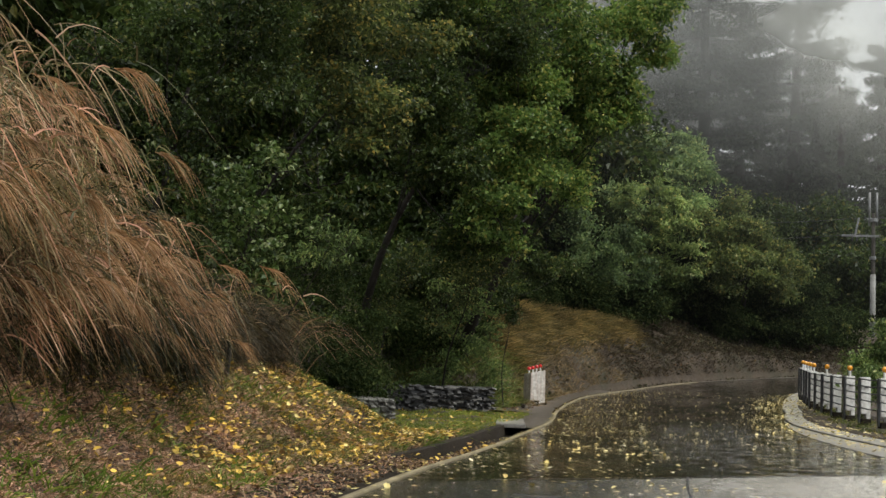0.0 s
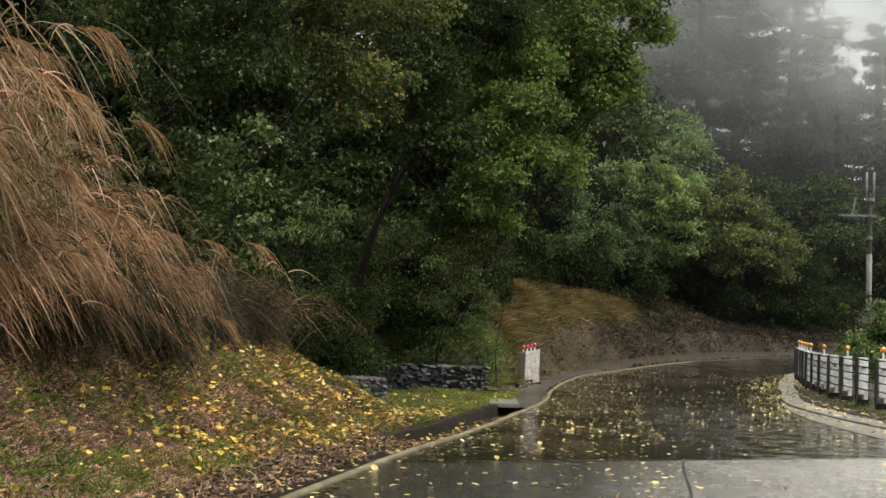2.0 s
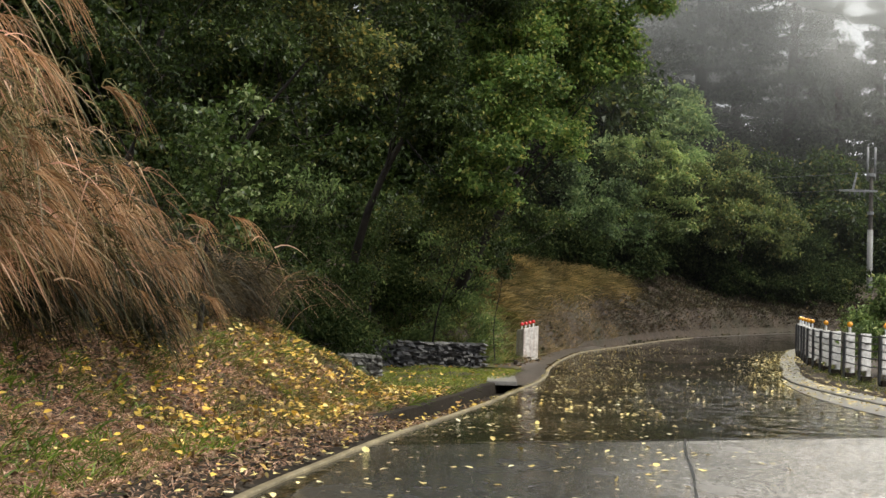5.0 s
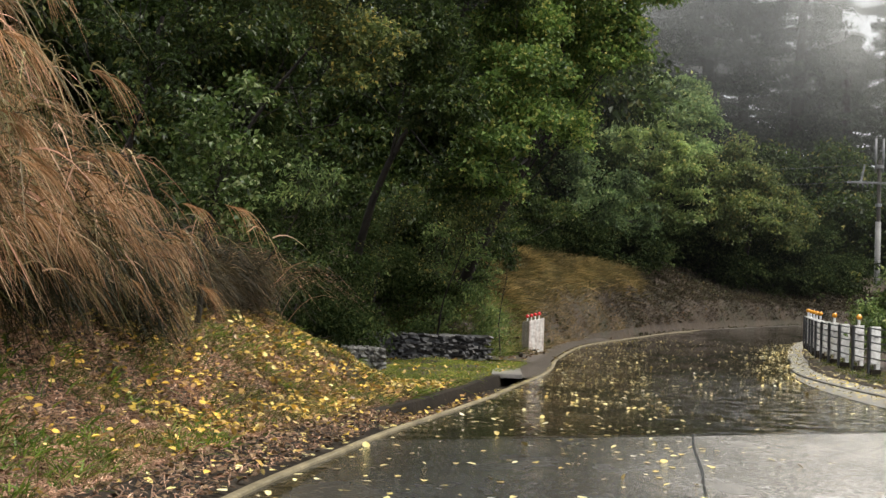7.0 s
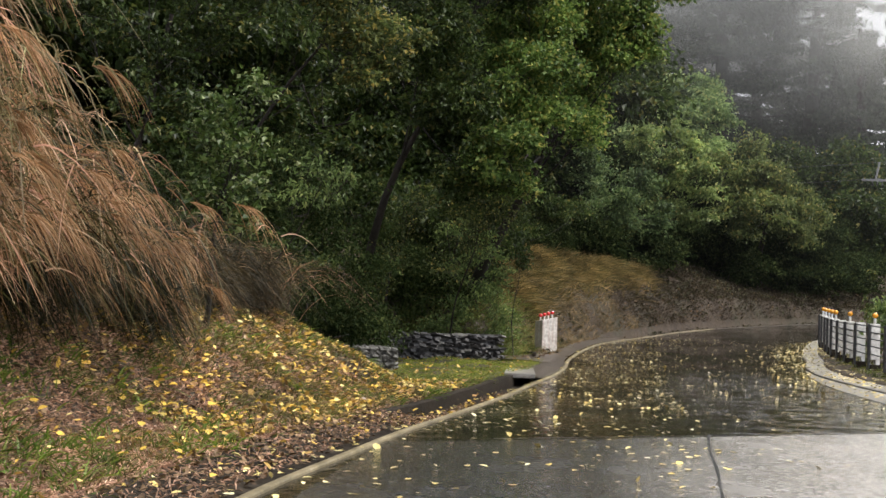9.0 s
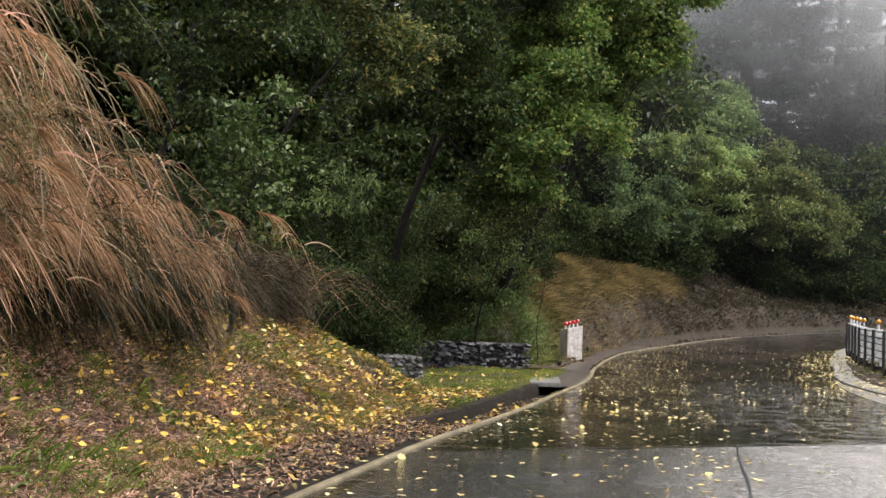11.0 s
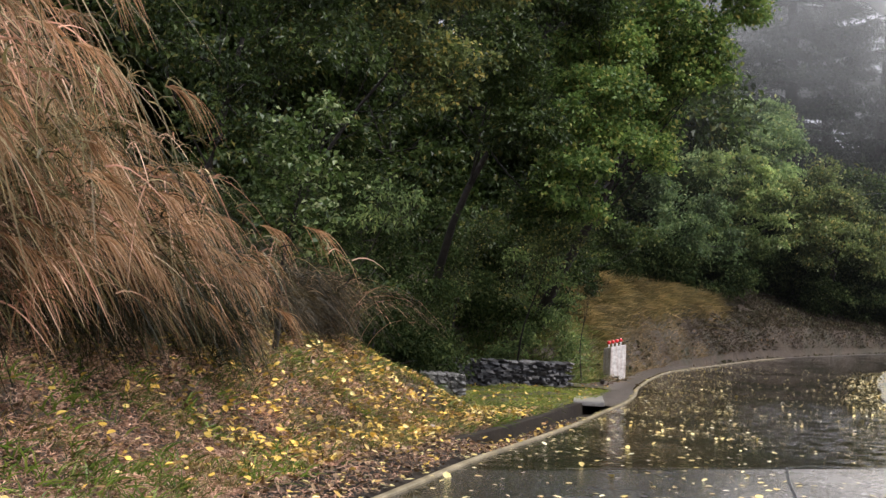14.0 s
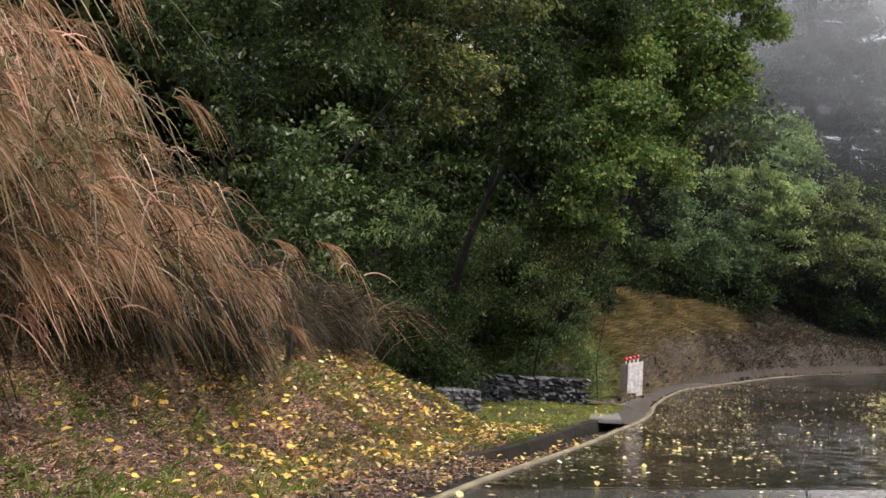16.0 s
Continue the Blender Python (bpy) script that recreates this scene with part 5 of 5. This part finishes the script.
def marker_post():
    p = thing("marker_post", (-0.78, 24.25, float(road_z(24.25)) + 0.02), "white-painted concrete block post with red reflectors", "marker post")
    body = box((0.32, 0.35, 0.68), (0, 0, 0.34), 25, 0.012)
    for v in body.verts:
        v.co.z += 0.22 * v.co.x
    part("body", body, MAT_MARKER, p)
    foot = box((0.38, 0.41, 0.05), (0, 0, 0.0), 25, 0.01)
    for v in foot.verts:
        v.co.z += 0.22 * v.co.x
    part("foot", foot, MAT_GUTTER, p)
    for i in range(4):
        q = Vector((-0.115 + 0.075 * i, -0.06 + 0.03 * i, 0.02 * i - 0.02))
        part("stem", rod((q.x, q.y, 0.67 + q.z), (q.x, q.y, 0.74 + q.z), 0.013), MAT_WHITE, p, "short white stem")
        disc = rod((q.x, q.y - 0.014, 0.77 + q.z), (q.x, q.y + 0.014, 0.77 + q.z), 0.036, None, 16)
        part("reflector", disc, MAT_RED, p, "round red reflector", True)


marker_post()

# ---- cable guard rail ----
POSTS = [(4.71, 16.8), (4.73, 18.2), (4.72, 19.5), (4.75, 20.8), (4.79, 22.1), (4.89, 23.5), (5.02, 24.9), (5.17, 26.3), (5.36, 27.7), (5.56, 29.1), (5.75, 30.5), (5.95, 31.9)]


def guard_rail():
    z0 = float(road_z(POSTS[3][1]))
    root = thing("guard_rail", (POSTS[3][0], POSTS[3][1], z0), "white cable guard rail with orange reflectors along the bend", "guard rail")
    o = np.array([POSTS[3][0], POSTS[3][1], z0])
    heads = []
    for i, (px, py) in enumerate(POSTS):
        a = np.array(POSTS[max(i - 1, 0)])
        b = np.array(POSTS[min(i + 1, len(POSTS) - 1)])
        t = 0.35 * (math.degrees(math.atan2(*(b - a)[::-1])) - 90) - 54
        q = np.array([px, py, float(road_z(py)) + 0.08]) - o
        x, y, z = q
        nx, ny = -math.sin(radians(t)), math.cos(radians(t))
        post = part("post", box((0.158, 0.1, 0.6), (x, y, z + 0.5), t + 62, 0.012), MAT_WHITE, root, "white steel post sleeve")
        part("base", box((0.17, 0.15, 0.2), (x, y, z + 0.02), t + 62, 0.01), MAT_GUTTER, post, "dark concrete foot")
        part("bracket", box((0.03, 0.07, 0.74), (x - 0.1 * math.cos(radians(t + 62)), y - 0.1 * math.sin(radians(t + 62)), z + 0.42), t + 62, 0.005), MAT_DARK, post, "dark steel channel beside the sleeve")
        fx, fy = x + 0.062 * math.sin(radians(t + 62)), y - 0.062 * math.cos(radians(t + 62))
        part("clamp", box((0.06, 0.02, 0.03), (fx, fy, z + 0.64), t + 62, 0.004), MAT_DARK, post, "dark cable clamp")
        part("toe", box((0.07, 0.09, 0.2), (x + 0.042 * math.cos(radians(t + 62)), y + 0.042 * math.sin(radians(t + 62)), z + 0.2), t + 62, 0.008), MAT_WHITE, post)
        if i % 2 == 1 or i > 7:
            part("stem", rod((x, y, z + 0.8), (x, y, z + 0.89), 0.022), MAT_WHITE, post, "white reflector stem")
            part("reflector", rod((x, y - 0.018, z + 0.94), (x, y + 0.018, z + 0.94), 0.045, None, 18), MAT_ORANGE, post, "round orange reflector", True)
        heads.append((x - 0.08, y - 0.05, z))
    for h in (0.3, 0.43, 0.55, 0.66, 0.77):
        pts = [np.array(p) + [0, 0, h] for p in heads]
        line = []
        for p, n in zip(pts[:-1], pts[1:]):
            for u in (0, 0.5):
                line.append(p + (n - p) * u - [0, 0, 0.012 * (u > 0)])
        line.append(pts[-1])
        v, f = tube(np.array(line), np.full(len(line), 0.011), 6)
        child("cable", mesh_of("cable", v, f, MAT_DARK, True), root, "taut dark steel cable")


guard_rail()

# ---- bush behind the rail ----
tree("roadside_bush", (6.3, 24.6), [lobe(5.9, 24, 1.35, 0.5), lobe(6.25, 24, 1.7, 0.5), lobe(5.6, 22, 0.9, 0.45), lobe(6.5, 22.5, 1.3, 0.8), lobe(5.4, 23.4, 0.8, 0.3), lobe(7.2, 24, 1.6, 0.9)], MAT_FERN, "leafy green bush growing behind the guard rail", "bush", 0.09, 24, 14, 0.12, 0.03)
tree("weed_stalk", (5.2, 23.2), [lobe(5.19, 23.1, 1.9, 0.06, 1, 2), lobe(5.16, 23.1, 1.4, 0.1, 1, 2.4), lobe(5.15, 23.1, 1.0, 0.12, 1, 2)], MAT_OLIVE, "tall thin weed stalk beside the rail", "weed", 0.05, 60, 7, 0.04, 0.012)

# ---- utility pole and wires ----


def utility_pole():
    x, y = 14.57, 62.0
    z0 = float(ground_z(x, y)[0]) - 0.2
    root = thing("utility_pole", (x, y, z0), "grey utility pole with a crossarm, half hidden by mist", "utility pole")
    h = 9.0 - z0
    part("pole", rod((0, 0, -2.5), (0.02, 0, h), 0.125, 0.09, 14), MAT_BARK, root, "dark weathered upper pole", True)
    part("sleeve", rod((0, 0, -2.4), (0.01, 0, 6.1 - z0), 0.145, 0.135, 16), MAT_POLE, root, "pale grey lower sleeve", True)
    part("crossarm", box((1.75, 0.1, 0.1), (-0.6, -0.15, 7.9 - z0), 0, 0.01), MAT_STEEL, root)
    for dx in (-0.16, 0.18):
        part("top_pipe", rod((dx, 0, 8.4 - z0), (dx, 0, 10.0 - z0), 0.05), MAT_STEEL, root, "upright grey pipe at the top", True)
    part("brace", rod((-0.85, -0.15, 7.95 - z0), (-0.68, -0.1, 8.75 - z0), 0.045), MAT_STEEL, root)
    for i in range(4):
        ins = rod((-1.0 + 0.22 * i, -0.18, 7.64 - z0), (-1.0 + 0.22 * i, -0.18, 7.84 - z0), 0.04, 0.02, 10)
        part("insulator", ins, MAT_DARK, root, "hanging dark insulator", True)
    part("band", rod((0, 0, 6.8 - z0), (0, 0, 6.95 - z0), 0.15), MAT_STEEL, root)
    part("band", rod((0, 0, 8.6 - z0), (0, 0, 8.75 - z0), 0.2), MAT_STEEL, root)
    for k, (a, b) in enumerate((((14.4, 62, 8.8), (-6, 70, 9.5)), ((14.0, 61.9, 8.0), (-6, 69, 8.6)), ((14.7, 62, 8.8), (40, 60, 9.2)), ((14.6, 62, 7.9), (18.5, 50, 0.8)))):
        a, b = np.array(a, float), np.array(b, float)
        u = np.linspace(0, 1, 14)[:, None]
        line = a + (b - a) * u - np.array([0, 0, 1.0]) * 0.5 * 4 * u * (1 - u) * (k < 3)
        v, f = tube(line, np.full(14, 0.012), 5)
        tagged(new("power_line", mesh_of("power_line", v, f, MAT_DARK, True)), "thin dark wire strung from the utility pole", "cable")


utility_pole()

# ---- mist drifting before the far woods ----


def mist_material(name, strength):
    m = bpy.data.materials.new(name)
    m.use_nodes = True
    t = m.node_tree
    t.nodes.clear()
    out = t.nodes.new("ShaderNodeOutputMaterial")
    clear = t.nodes.new("ShaderNodeBsdfTransparent")
    front = node(t, "ShaderNodeBsdfDiffuse", Color=(0.92, 0.93, 0.89, 1))
    back = node(t, "ShaderNodeBsdfTranslucent", Color=(0.92, 0.93, 0.89, 1))
    facing = t.nodes.new("ShaderNodeCombineXYZ")
    for i, v in enumerate((0.35, -0.45, 0.8)):
        facing.inputs[i].default_value = v
    t.links.new(facing.outputs[0], front.inputs["Normal"])
    drops = t.nodes.new("ShaderNodeMixShader")
    drops.inputs[0].default_value = 0.3
    t.links.new(front.outputs[0], drops.inputs[1])
    t.links.new(back.outputs[0], drops.inputs[2])
    uv = t.nodes.new("ShaderNodeTexCoord")
    sep = t.nodes.new("ShaderNodeSeparateXYZ")
    t.links.new(uv.outputs["Generated"], sep.inputs[0])
    side = ramp(t, sep.outputs[0], [(0.0, (0, 0, 0)), (0.3, (1, 1, 1)), (0.86, (1, 1, 1)), (1.0, (0.1, 0.1, 0.1))])
    rise = ramp(t, sep.outputs[2], [(0.0, (0, 0, 0)), (0.12, (0.08,) * 3), (0.4, (0.75,) * 3), (0.8, (1, 1, 1)), (1.0, (0, 0, 0))])
    drift = ramp(t, noisy(t, 0.07, 3.0, (1, 1, 1.6)), [(0.36, (0.2,) * 3), (0.66, (1.6,) * 3)])
    a = mixed(t, 1.0, side, rise, "MULTIPLY")
    a = mixed(t, 1.0, a, drift, "MULTIPLY")
    a = mixed(t, 1.0, a, (strength,) * 3, "MULTIPLY")
    mix = t.nodes.new("ShaderNodeMixShader")
    t.links.new(a, mix.inputs[0])
    t.links.new(clear.outputs[0], mix.inputs[1])
    t.links.new(drops.outputs[0], mix.inputs[2])
    t.links.new(mix.outputs[0], out.inputs["Surface"])
    return m


def mist_bank(y, x_lo, x_hi, z_lo, z_hi, strength):
    """A thin drifting layer of mist, gently waved."""
    n, k = 24, 10
    v = []
    for i in range(n + 1):
        for j in range(k + 1):
            x = x_lo + (x_hi - x_lo) * i / n
            v.append((x, y + 1.5 * math.sin(x * 0.13 + y) + 0.6 * math.sin(j * 0.9 + i), z_lo + (z_hi - z_lo) * j / k))
    f = [(i * (k + 1) + j, (i + 1) * (k + 1) + j, (i + 1) * (k + 1) + j + 1, i * (k + 1) + j + 1) for i in range(n) for j in range(k)]
    me = mesh_of("mist", v, f, mist_material("drifting_mist", strength), True)
    tagged(new("mist", me), "thin pale mist drifting before the far conifers", "mist", kind="stuff")


mist_bank(27, -14, 30, -3, 16, 0.01)
mist_bank(42, -14, 40, 1, 24, 0.035)
mist_bank(50.6, -16, 44, 2, 32, 0.03)
mist_bank(58.5, -20, 60, 9, 44, 0.04)
mist_bank(69, -25, 30, 9, 46, 0.06)
mist_bank(90, -30, 44, 10, 50, 0.2)
mist_bank(97, -35, 48, 10, 52, 0.4)
mist_bank(113.5, -45, 50, 6, 60, 0.42)
mist_bank(126, -60, 36, 4, 70, 0.6)
